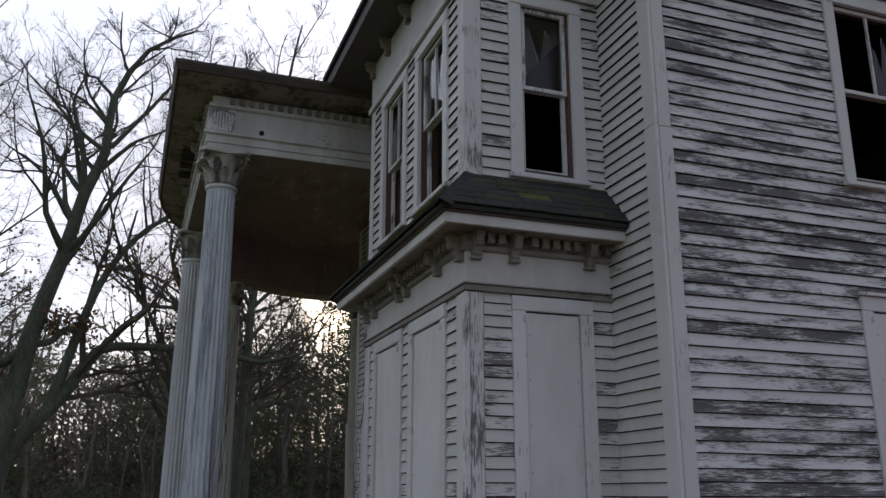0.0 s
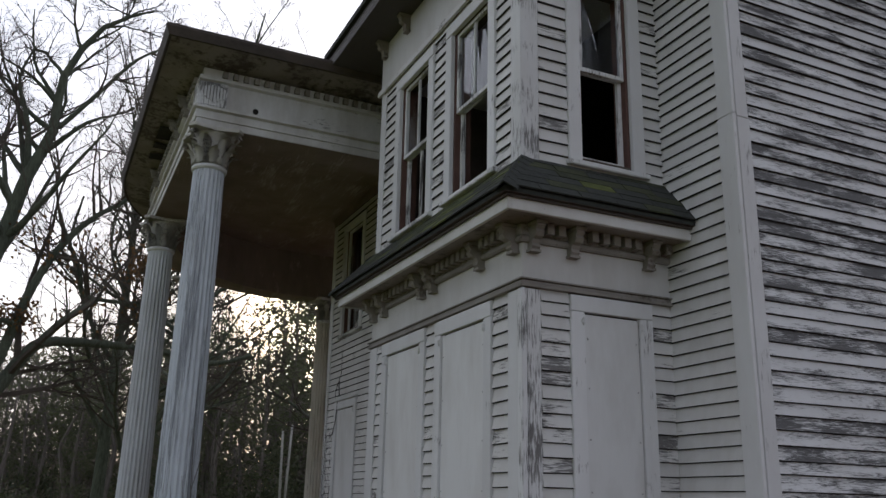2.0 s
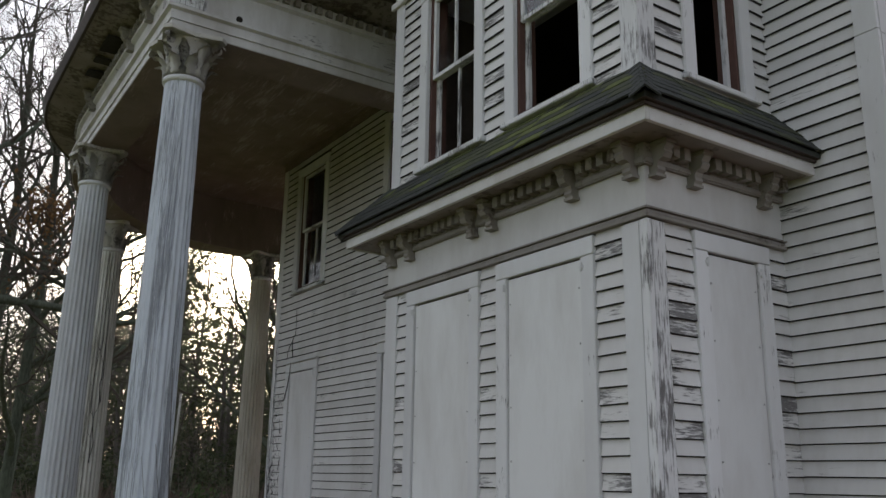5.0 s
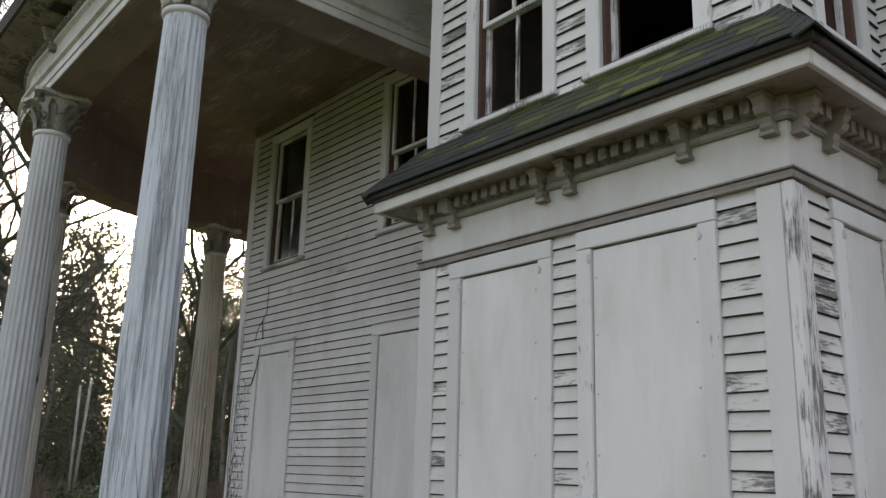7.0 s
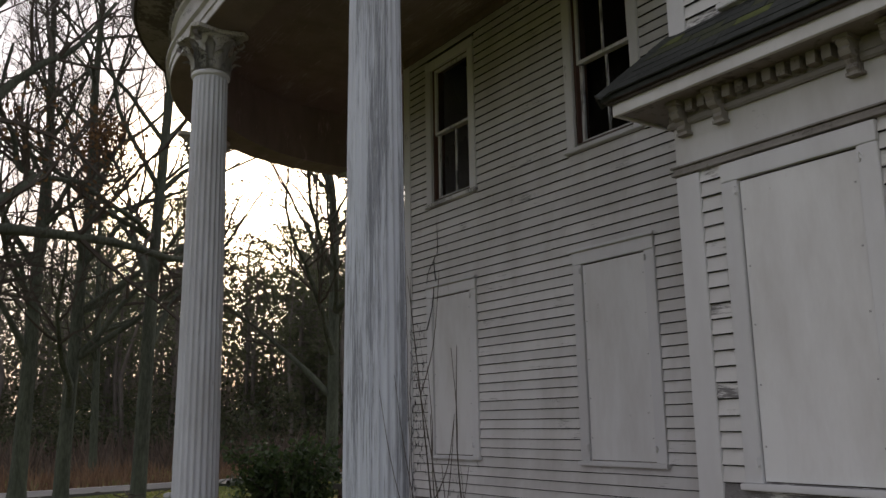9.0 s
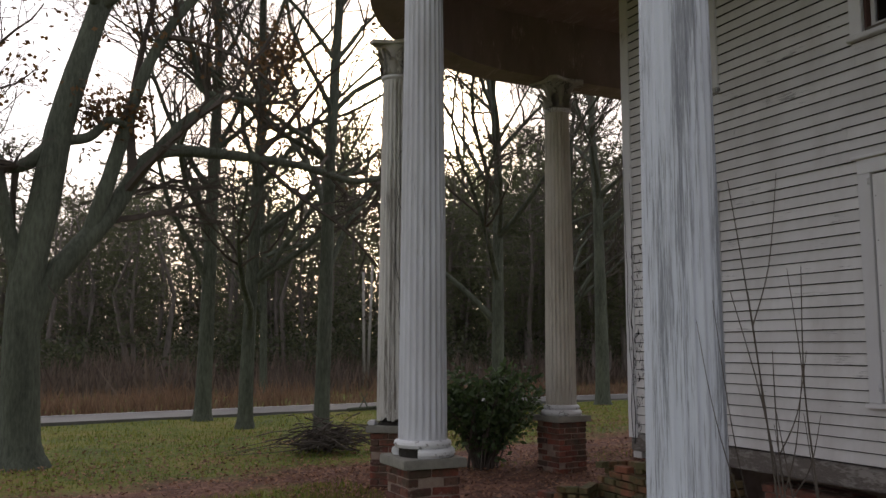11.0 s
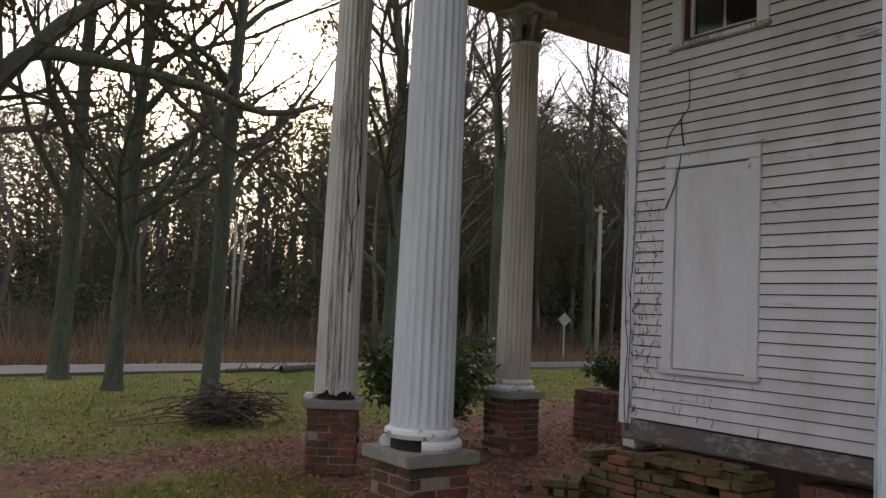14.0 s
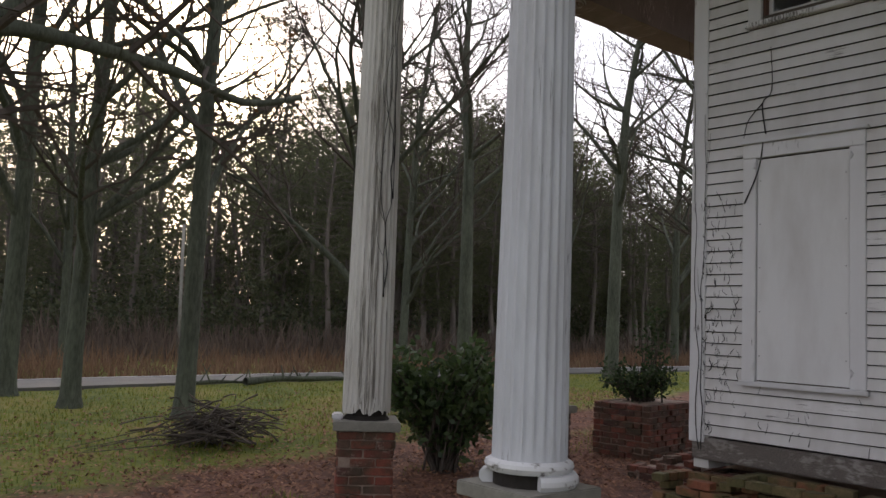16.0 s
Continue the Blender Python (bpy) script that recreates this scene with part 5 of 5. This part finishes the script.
# evergreen shrubs under the pines
rnd = random.Random(57)
wv, wf = [], []
for _ in range(420):
    x, y = rnd.uniform(-55, 65), rnd.uniform(40, 58)
    wide, tall = rnd.uniform(0.8, 2.0), rnd.uniform(0.6, 1.5) * (1.5 if rnd.random() < 0.25 else 1)
    for _ in range(190):
        a, q = rnd.uniform(0, 2 * math.pi), rnd.random() ** 0.4
        up = rnd.uniform(-1, 1)
        c = Vector((x + wide * q * math.cos(a) * math.sqrt(1 - up * up * 0.8), y + wide * q * math.sin(a), tall * (1 + up * q) + 0.1))
        d = Vector((rnd.gauss(0, 1), rnd.gauss(0, 1), rnd.gauss(0, 1))).normalized() * rnd.uniform(0.12, 0.28)
        w = d.cross(Vector((rnd.gauss(0, 1), rnd.gauss(0, 1), rnd.gauss(0, 1)))).normalized() * 0.07
        i = len(wv)
        wv += [(c + w)[:], (c - w)[:], (c + d)[:]]
        wf.append((i, i + 1, i + 2))
tagged(raw("understory_shrubs", wv, wf, M_understory, None, False), "dull green evergreen shrubs under the pines", "shrubs", kind="stuff")


# the depth of the wood: thin trunks and a tangle of haze-pale branches
rnd = random.Random(31)
wv, wf = [], []
for _ in range(520):
    x, y = rnd.uniform(-75, 90), rnd.uniform(44, 100)
    b_ = Vector((x, y, 0))
    hgt = rnd.uniform(6, 11)
    tube(wv, wf, [b_, b_ + Vector((rnd.gauss(0, 0.3), 0, hgt / 2)), b_ + Vector((rnd.gauss(0, 0.6), 0, hgt))], [rnd.uniform(0.08, 0.17), 0.09, 0.03], 4)
tagged(raw("far_trunks", wv, wf, M_pinebark, None), "thin grey trunks deep in the wood", "trees", kind="stuff")
wv, wf = [], []
for _ in range(250000):
    x, y = rnd.uniform(-85, 100), rnd.uniform(56, 100)
    z = 12.5 * rnd.random() ** 1.8 if rnd.random() < 0.78 else rnd.uniform(0.3, 5.0)
    c = Vector((x, y, z))
    d = Vector((rnd.gauss(0, 1), rnd.gauss(0, 1), rnd.gauss(0, 1))).normalized() * rnd.uniform(0.3, 0.75)
    w = d.cross(Vector((rnd.gauss(0, 1), rnd.gauss(0, 1), rnd.gauss(0, 1)))).normalized() * 0.10
    i = len(wv)
    wv += [(c + w)[:], (c - w)[:], (c + d)[:]]
    wf.append((i, i + 1, i + 2))
tagged(raw("far_wood", wv, wf, M_farwood, None, False), "tangle of branches deep in the wood, paled for haze", "trees", kind="stuff")


def lawn(rnd):
    while True:
        x, y = rnd.uniform(-14, 24), rnd.uniform(17, 28.6)
        if y < road_y(x) - 0.3 and abs(y - 0.30 * x - 17.15) > 1.0 + 0.5 * noise.noise((x * 0.8, y * 0.8, 0)):
            return x, y, 0.05 * noise.noise((x * 0.35, y * 0.35, 0)) - 0.03


def near_lawn(rnd):
    while True:
        x, y = rnd.uniform(-9, 1.2), rnd.uniform(10, 17)
        if y - 0.30 * x < 16.3 + 0.4 * noise.noise((x, y, 0)):
            return x, y, 0.05 * noise.noise((x * 0.35, y * 0.35, 0)) - 0.03


scatter_blades("lawn_grass", 60000, lawn, 0.06, 0.008, M_grass, "short damp lawn grass", "grass", 3)
scatter_blades("lawn_grass", 36000, near_lawn, 0.07, 0.007, M_grass, "short damp lawn grass beside the track", "grass", 4)


def litter(rnd):
    if rnd.random() < 0.35:
        return rnd.uniform(0.2, 7.5), rnd.uniform(8.5, 18.5)
    x = rnd.uniform(-9, 14)
    return x, 17.1 + 0.3 * x + rnd.gauss(0, 3.0)


rnd = random.Random(6)
v, f = [], []
for _ in range(52000):
    x, y = litter(rnd)
    z = 0.05 * noise.noise((x * 0.35, y * 0.35, 0)) + 0.02 * noise.noise((x * 1.6, y * 1.6, 3)) - 0.012
    a, s = rnd.uniform(0, 6.28), rnd.uniform(0.014, 0.034)
    u = Vector((math.cos(a), math.sin(a), rnd.gauss(0, 0.35))) * s
    w = Vector((-math.sin(a), math.cos(a), rnd.gauss(0, 0.35))) * s * 0.62
    c = Vector((x, y, z + 0.008))
    i = len(v)
    v += [(c - u)[:], (c + w)[:], (c + u)[:], (c - w)[:]]
    f.append((i, i + 1, i + 2, i + 3))
tagged(raw("fallen_leaves", v, f, M_litter, None, False), "brown fallen leaves on the clay and grass", "leaves", kind="stuff")


# ---- things on the ground and along the house ----
def twig_bundle(name, m, label, category, paths, mat, group=""):
    ob = thing(name, m, label, category, group)
    for k, (pts, r0, r1) in enumerate(paths):
        v, f = [], []
        q = smooth_path(pts, 4)
        tube(v, f, q, [r0 + (r1 - r0) * i / (len(q) - 1) for i in range(len(q))], 5)
        raw("stem", v, f, mat, ob)
    return ob


# brush pile round the lawn tree
rnd = random.Random(15)
pile = thing("brush_pile", pose(1.9, 19.7, 0), "heap of dark fallen branches round a tree", "brush pile")
for k in range(210):
    a = rnd.uniform(0, 2 * math.pi)
    ln = rnd.uniform(0.3, 1.0)
    c = Vector((rnd.gauss(0, 0.24), rnd.gauss(0, 0.2), abs(rnd.gauss(0, 0.16)) + 0.02))
    d = Vector((math.cos(a), math.sin(a) * 0.6, rnd.gauss(0, 0.2))).normalized() * ln / 2
    c.z = max(c.z, abs(d.z) + 0.0)
    v, f = [], []
    bend = Vector((rnd.gauss(0, 0.05), rnd.gauss(0, 0.05), rnd.uniform(0.0, 0.09)))
    tube(v, f, [c - d, c - d * 0.4 + bend * 0.7, c + d * 0.3 + bend, c + d], [rnd.uniform(0.007, 0.017), 0.009, 0.006, 0.003], 5)
    raw("branch", v, f, M_twig, pile)
for k in range(5):
    v, f = [], []
    tube(v, f, [Vector((-0.3, -0.1 + 0.06 * k, 0.06)), Vector((-0.8 + rnd.gauss(0, 0.1), rnd.gauss(-0.1, 0.15), 0.05 + 0.05 * k)), Vector((-1.5 + rnd.gauss(0, 0.2), rnd.gauss(0, 0.4), 0.03))], [0.011, 0.007, 0.003], 5)
    raw("branch", v, f, M_twig, pile)

# logs by the road
for x, y, turn, ln, r in ((7.2, 27.9, 14, 2.1, 0.09), (8.6, 27.7, -12, 1.6, 0.07), (5.6, 27.3, 8, 1.5, 0.05)):
    rnd = random.Random(int(x * 10))
    log = thing("fallen_branch", pose(x, road_y(x) - 0.45 - 0.3 * r, r * 0.8, 0, 0, turn), "grey fallen branch lying at the edge of the lawn", "branch", "fallen branches")
    v, f = [], []
    tube(v, f, [Vector((-ln / 2, 0, 0)), Vector((0, 0.08, 0.03)), Vector((ln / 2, -0.05, 0.0))], [r, r * 0.8, r * 0.4], 7)
    for k in range(5):
        s = Vector((rnd.uniform(-ln / 2, ln / 2), 0, 0.02))
        tube(v, f, [s, s + Vector((rnd.uniform(-0.2, 0.3), rnd.uniform(-0.2, 0.2), rnd.uniform(0.1, 0.4)))], [r * 0.4, 0.008], 4)
    raw("limb", v, f, M_bark, log)


# evergreen bush between the piers, and the plants on the brick planter
def shrub(name, x, y, z, w, h, n_stems, per, leaf, mat, label, seed, deep=None):
    rnd = random.Random(seed)
    ob = thing(name, pose(x, y, z), label, "shrub")
    sv, sf, v, f = [], [], [], []
    for k in range(n_stems):
        a = rnd.uniform(0, 2 * math.pi)
        tip = Vector((math.cos(a) * w * rnd.uniform(0.2, 1), math.sin(a) * (deep or w) * rnd.uniform(0.2, 1), h * rnd.uniform(0.45, 1.05)))
        base = Vector((rnd.gauss(0, 0.08), rnd.gauss(0, 0.08), -0.02))
        mid = base.lerp(tip, 0.5) + Vector((0, 0, 0.12 * h))
        q = smooth_path([base, mid, tip], 4)
        tube(sv, sf, q, [0.014 - 0.0012 * i for i in range(len(q))], 4)
        for _ in range(per):
            t = rnd.uniform(0.15, 1.0) ** 0.7
            i = min(int(t * (len(q) - 1)), len(q) - 2)
            c = q[i].lerp(q[i + 1], t * (len(q) - 1) - i) + Vector((rnd.gauss(0, 0.08), rnd.gauss(0, 0.08), rnd.gauss(0, 0.07)))
            d = Vector((rnd.gauss(0, 1), rnd.gauss(0, 1), rnd.gauss(0.5, 0.8))).normalized() * leaf * rnd.uniform(0.7, 1.3)
            s = d.cross(Vector((rnd.gauss(0, 1), rnd.gauss(0, 1), rnd.gauss(0, 1)))).normalized() * leaf * 0.26
            j = len(v)
            v += [c[:], (c + d * 0.5 + s)[:], (c + d)[:], (c + d * 0.5 - s)[:]]
            f.append((j, j + 1, j + 2, j + 3))
    tagged(raw("stem", sv, sf, M_twig, ob), kind="stuff")
    tagged(raw("foliage", v, f, mat, ob, smooth=False), kind="stuff")
    return ob


shrub("evergreen_bush", 3.25, 17.0, -0.02, 0.92, 1.3, 74, 66, 0.10, M_bush_bright, "dense dark evergreen bush beside the porch piers", 3)
shrub("planter_shrub", 6.35, 16.8, 0.66, 0.55, 0.42, 34, 40, 0.07, M_bush, "low evergreen plant growing on the brick planter", 4)
sap = shrub("sapling", 6.55, 16.75, 0.6, 0.28, 1.15, 9, 34, 0.07, M_bush, "thin leafy sapling rising from the planter", 5)


# brick planter and low brick walls
def brick_block(name, x, y, turn, w, d, h, label, seed, category="brick wall", group="", ragged=0.0, brick=None):
    ob = thing(name, pose(x, y, 0, 0, 0, turn), label, category, group)
    rnd = random.Random(seed)
    ch = 0.0735
    rows = max(1, round(h / ch))
    part("core", boxes((-w / 2 + 0.02, w / 2 - 0.02, -d / 2 + 0.02, d / 2 - 0.02, -0.15, rows * ch - 0.03 - ragged * ch * 2)), M_mortar, ob, "crumbling mortar core") if not brick else None
    for k in range(rows):
        z = k * ch + ch / 2 - 0.02
        skip = ragged * (k / rows) ** 2
        for (ln, off, axis) in ((w, -d / 2 + 0.05, 0), (w, d / 2 - 0.05, 0), (d - 0.21, -w / 2 + 0.05, 1), (d - 0.21, w / 2 - 0.05, 1)):
            u = -ln / 2 - (0.108 if k % 2 else 0)
            while u < ln / 2 - 0.02:
                a, c = max(u, -ln / 2), min(u + 0.216, ln / 2)
                if c - a > 0.04 and rnd.random() > skip + 0.02:
                    m = pose((a + c) / 2, off + rnd.uniform(-0.014, 0.01), z, rnd.gauss(0, 1.5), rnd.gauss(0, 1.5), rnd.gauss(0, 2.5 + 8 * ragged))
                    if axis:
                        m = pose(0, 0, 0, 0, 0, 90) @ m
                    piece("brick", brick or BM, ob, m @ Matrix.Diagonal((c - a - 0.011, 0.10, ch - 0.011, 1)))
                u += 0.216
    return ob


brick_block("brick_planter", 6.45, 16.75, 8, 1.3, 0.8, 0.68, "mossy red brick planter at the end of the porch", 1, "planter")
brick_block("brick_step", 5.3, 15.6, 12, 1.1, 0.45, 0.16, "low broken brick steps on the clay", 2, "step", "brick steps", 0.3)
brick_block("brick_step", 5.15, 15.15, 5, 0.9, 0.4, 0.30, "stack of old bricks beside the wall", 3, "bricks", "brick steps", 0.5)
# foundation under the front wall
for y, w, h, rag in ((13.72, 0.62, 0.46, 0.1), (11.9, 0.9, 0.46, 0.05), (10.0, 0.9, 0.46, 0.05)):
    brick_block("foundation_pier", 3.72, y, 90, w, 0.36, h, "red brick foundation pier under the wall", int(y * 7), "foundation", "foundation piers", rag)
for x, y, turn, w, d, h, rag, seed in ((3.30, 13.88, 88, 0.66, 0.42, 0.46, 0.3, 5), (3.28, 13.02, 91, 1.02, 0.44, 0.50, 0.22, 6), (3.02, 13.1, 84, 0.7, 0.25, 0.24, 0.4, 9), (2.85, 14.2, 40, 0.45, 0.35, 0.2, 0.6, 7), (3.05, 12.25, 75, 0.4, 0.3, 0.16, 0.6, 11)):
    brick_block("brick_pile", x, y, turn, w, d, h, "loose stack of mossy old bricks against the house", seed, "bricks", "brick piles", rag, BM_MOSSY)
rnd = random.Random(12)
for k in range(26):
    x, y = rnd.uniform(2.2, 5.6), rnd.uniform(11.5, 15.4)
    if x > 3.3 and y < 14.3:
        continue
    ob = new("loose_brick", BM)
    ob.matrix_world = pose(x, y, 0.02, rnd.uniform(-8, 8), rnd.uniform(-6, 6), rnd.uniform(0, 180)) @ Matrix.Diagonal((0.205, 0.1, 0.062, 1))
    tagged(ob, "single old brick lying on the leafy clay", "brick", "loose bricks")
closed = boxes((FX + 0.3, SX, NY + 0.3, NY + 0.4, -0.1, 0.46), (FX + 0.5, FX + 0.55, BY1, FY, -0.1, 0.46), (BX + 0.1, FX, BY0 + 0.1, BY0 + 0.3, -0.1, 0.46), (BX + 0.1, BX + 0.3, BY0 + 0.3, BY1, -0.1, 0.46))
tagged(part("wall_base", closed, M_mortar), "old red brick and clay base wall in the crawl space", "wall", kind="structure")

# dead vines on the wall, the columns and the ground
rnd = random.Random(9)


def climbing(x, y, z0, z1, n_, face, seed, r=0.006):
    rnd = random.Random(seed)
    rows = []
    for k in range(n_):
        u, z = rnd.uniform(-0.08, 0.08), z0
        pts = [face(u, z)]
        while z < z1 * rnd.uniform(0.75, 1.0):
            z += rnd.uniform(0.12, 0.28)
            u += rnd.gauss(0, 0.055)
            pts.append(face(u, z))
        if len(pts) > 2:
            rows.append((pts, r * rnd.uniform(0.7, 1.2), 0.002))
            for _ in range(3):
                i = rnd.randint(1, len(pts) - 1)
                p = pts[i]
                b_ = rnd.choice((-1, 1))
                zz = z0 + (z1 - z0) * i / len(pts)
                rows.append(([p, p + (face(b_ * 0.12, 0.12) - face(0, 0)), p + (face(b_ * 0.16, 0.3) - face(0, 0))], 0.0025, 0.001))
    return rows


cracks = []
rnd = random.Random(41)
for k in range(170):
    y, z = 14.0 - abs(rnd.gauss(0, 0.22)), rnd.uniform(0.72, 2.7)
    if z < 1.2 and rnd.random() < 0.5:
        y = rnd.uniform(12.6, 14.0)
    if 12.68 < y < 13.66 and z > 1.1:
        continue
    ln = rnd.uniform(0.025, 0.085)
    x = 3.468 if y < 13.94 else 3.462
    lean = rnd.gauss(0, 0.3)
    cracks.append(([Vector((x, y, z)), Vector((x, y + lean * ln * 0.6 + rnd.gauss(0, 0.01), z + ln * 0.5)), Vector((x, y + lean * ln, z + ln))], rnd.uniform(0.002, 0.0045), 0.0012))
twig_bundle("dead_vine", Matrix(), "dry tendrils and dark splits on the cracked corner boards", "vine",
            cracks + climbing(0, 0, 0.6, 4.3, 2, lambda u, z: Vector((3.462, 14.0 + u * 0.25, z)), 2, 0.004), M_butt, "vines")
twig_bundle("dead_vine", Matrix(), "long dark vine and cracks on the wall above a boarded window", "vine",
            [([(3.47, 13.45, 3.15), (3.468, 13.48, 3.4), (3.468, 13.40, 3.5), (3.468, 13.41, 3.85)], 0.007, 0.003), ([(3.468, 13.48, 3.4), (3.468, 13.6, 3.28), (3.468, 13.64, 3.14)], 0.006, 0.003),
             ([(3.45, 13.62, 2.6), (3.45, 13.5, 2.86), (3.45, 13.46, 3.1)], 0.007, 0.004)], M_butt, "vines")


def round_col(cx, cy, a0, r=0.2):
    return lambda u, z: Vector((cx + (r - 0.011 * z * 0.75 + 0.012) * math.cos(a0 + u * 2.2), cy + (r - 0.011 * z * 0.75 + 0.012) * math.sin(a0 + u * 2.2), z))


twig_bundle("dead_vine", Matrix(), "black dead vines and cracks running down a column", "vine",
            climbing(0, 0, 1.75, 5.0, 2, round_col(1.54, 16.03, math.radians(-100)), 5, 0.0055) + climbing(0, 0, 2.6, 4.9, 2, round_col(1.54, 16.03, math.radians(-80)), 6, 0.0045), M_butt, "vines")
stems = []
rnd = random.Random(3)
for k in range(5):
    b_ = Vector((0.83 + rnd.uniform(-0.06, 0.1), 9.5 + rnd.uniform(-0.1, 0.05), 0))
    h = (2.45, 2.0, 1.6, 1.3, 1.9)[k]
    lean = Vector((rnd.uniform(-0.1, 0.12), rnd.uniform(-0.1, 0.42), 0))
    p1, p2, p3 = b_ + lean * 0.55 + Vector((0.03, -0.04, h * 0.35)), b_ + lean * 0.75 + Vector((0, 0, h * 0.7)), b_ + lean * 1.3 + Vector((0, 0, h))
    stems.append(([b_, p1, p2, p3], 0.007, 0.002))
    for p in (p1, p2):
        side = rnd.choice((-1, 1))
        stems.append(([p, p + Vector((0.05, 0.07 * side, h * 0.12)), p + Vector((0.06, 0.13 * side, h * 0.3))], 0.004, 0.0015))
twig_bundle("bare_sapling", Matrix(), "thin bare sapling growing beside the porch pier", "sapling", stems, M_twig, "vines")
stems = []
for k in range(2):
    a = 4.4 + 0.45 * k
    stems.append(([Vector((0.72 + 0.32 * math.cos(a + 0.9), 10.05 + 0.32 * math.sin(a + 0.9), 0.72)), Vector((0.72 + 0.245 * math.cos(a + 0.6), 10.05 + 0.245 * math.sin(a + 0.6), 1.0 + 0.08 * k)), Vector((0.72 + 0.22 * math.cos(a + 0.2), 10.05 + 0.22 * math.sin(a + 0.2), 1.35 + 0.1 * k)), Vector((0.72 + 0.215 * math.cos(a - 0.1), 10.05 + 0.215 * math.sin(a - 0.1), 1.75 + 0.1 * k))], 0.0035, 0.0015))
twig_bundle("dead_vine", Matrix(), "thin bare stems curling round the foot of a column", "vine", stems, M_twig, "vines")

# poles, wires and a road sign beyond the lawn
for x, y, h, lean in ((21.7, 32.2, 6.0, 0), (9.25, 38.0, 4.5, -1), (9.45, 38.2, 4.8, 2)):
    pole = thing("utility_pole", pose(x, y, 0, 0, lean), "pale wooden utility pole beside the road", "pole", "poles")
    part("post", lathe([(0.09 if h > 5 else 0.062, -0.1), (0.083 if h > 5 else 0.057, h * 0.5), (0.07 if h > 5 else 0.05, h)], 10), M_pole, pole, smooth=True)
    if h > 5:
        for k in range(3):
            part("insulator", lathe([(0.03, 0), (0.045, 0.03), (0.03, 0.07)], 8), M_metal, pole).matrix_basis = pose(0.13, 0, h - 0.5 - 0.55 * k)
        part("crossarm", boxes((-0.3, 0.3, -0.05, 0.05, h - 0.25, h - 0.15)), M_pole, pole)
for z in (5.6, 5.0, 4.5):
    wv, wf = [], []
    q = [Vector((x, 32.3 + 0.02 * (x - 20), z - 0.25 + 0.0009 * (x - 5) ** 2)) for x in range(-30, 45, 5)]
    tube(wv, wf, q, [0.006] * len(q), 4)
    tagged(raw("power_line", wv, wf, M_pinebark), "thin power line strung along the road", "cable", "power lines")
sign = thing("road_sign", pose(19.4, 31.6, 0, 0, 0, -30), "diamond road sign seen from behind on a thin post", "sign")
part("post", boxes((-0.025, 0.025, -0.02, 0.02, -0.05, 1.6)), M_metal, sign)
bm = boxes((-0.18, 0.18, -0.03, -0.022, -0.18, 0.18))
bmesh.ops.rotate(bm, verts=bm.verts[:], matrix=Matrix.Rotation(radians(45), 3, "Y"))
bmesh.ops.translate(bm, verts=bm.verts[:], vec=(0, 0, 1.5))
part("plate", bm, M_metal, sign, "grey metal back of the plate")
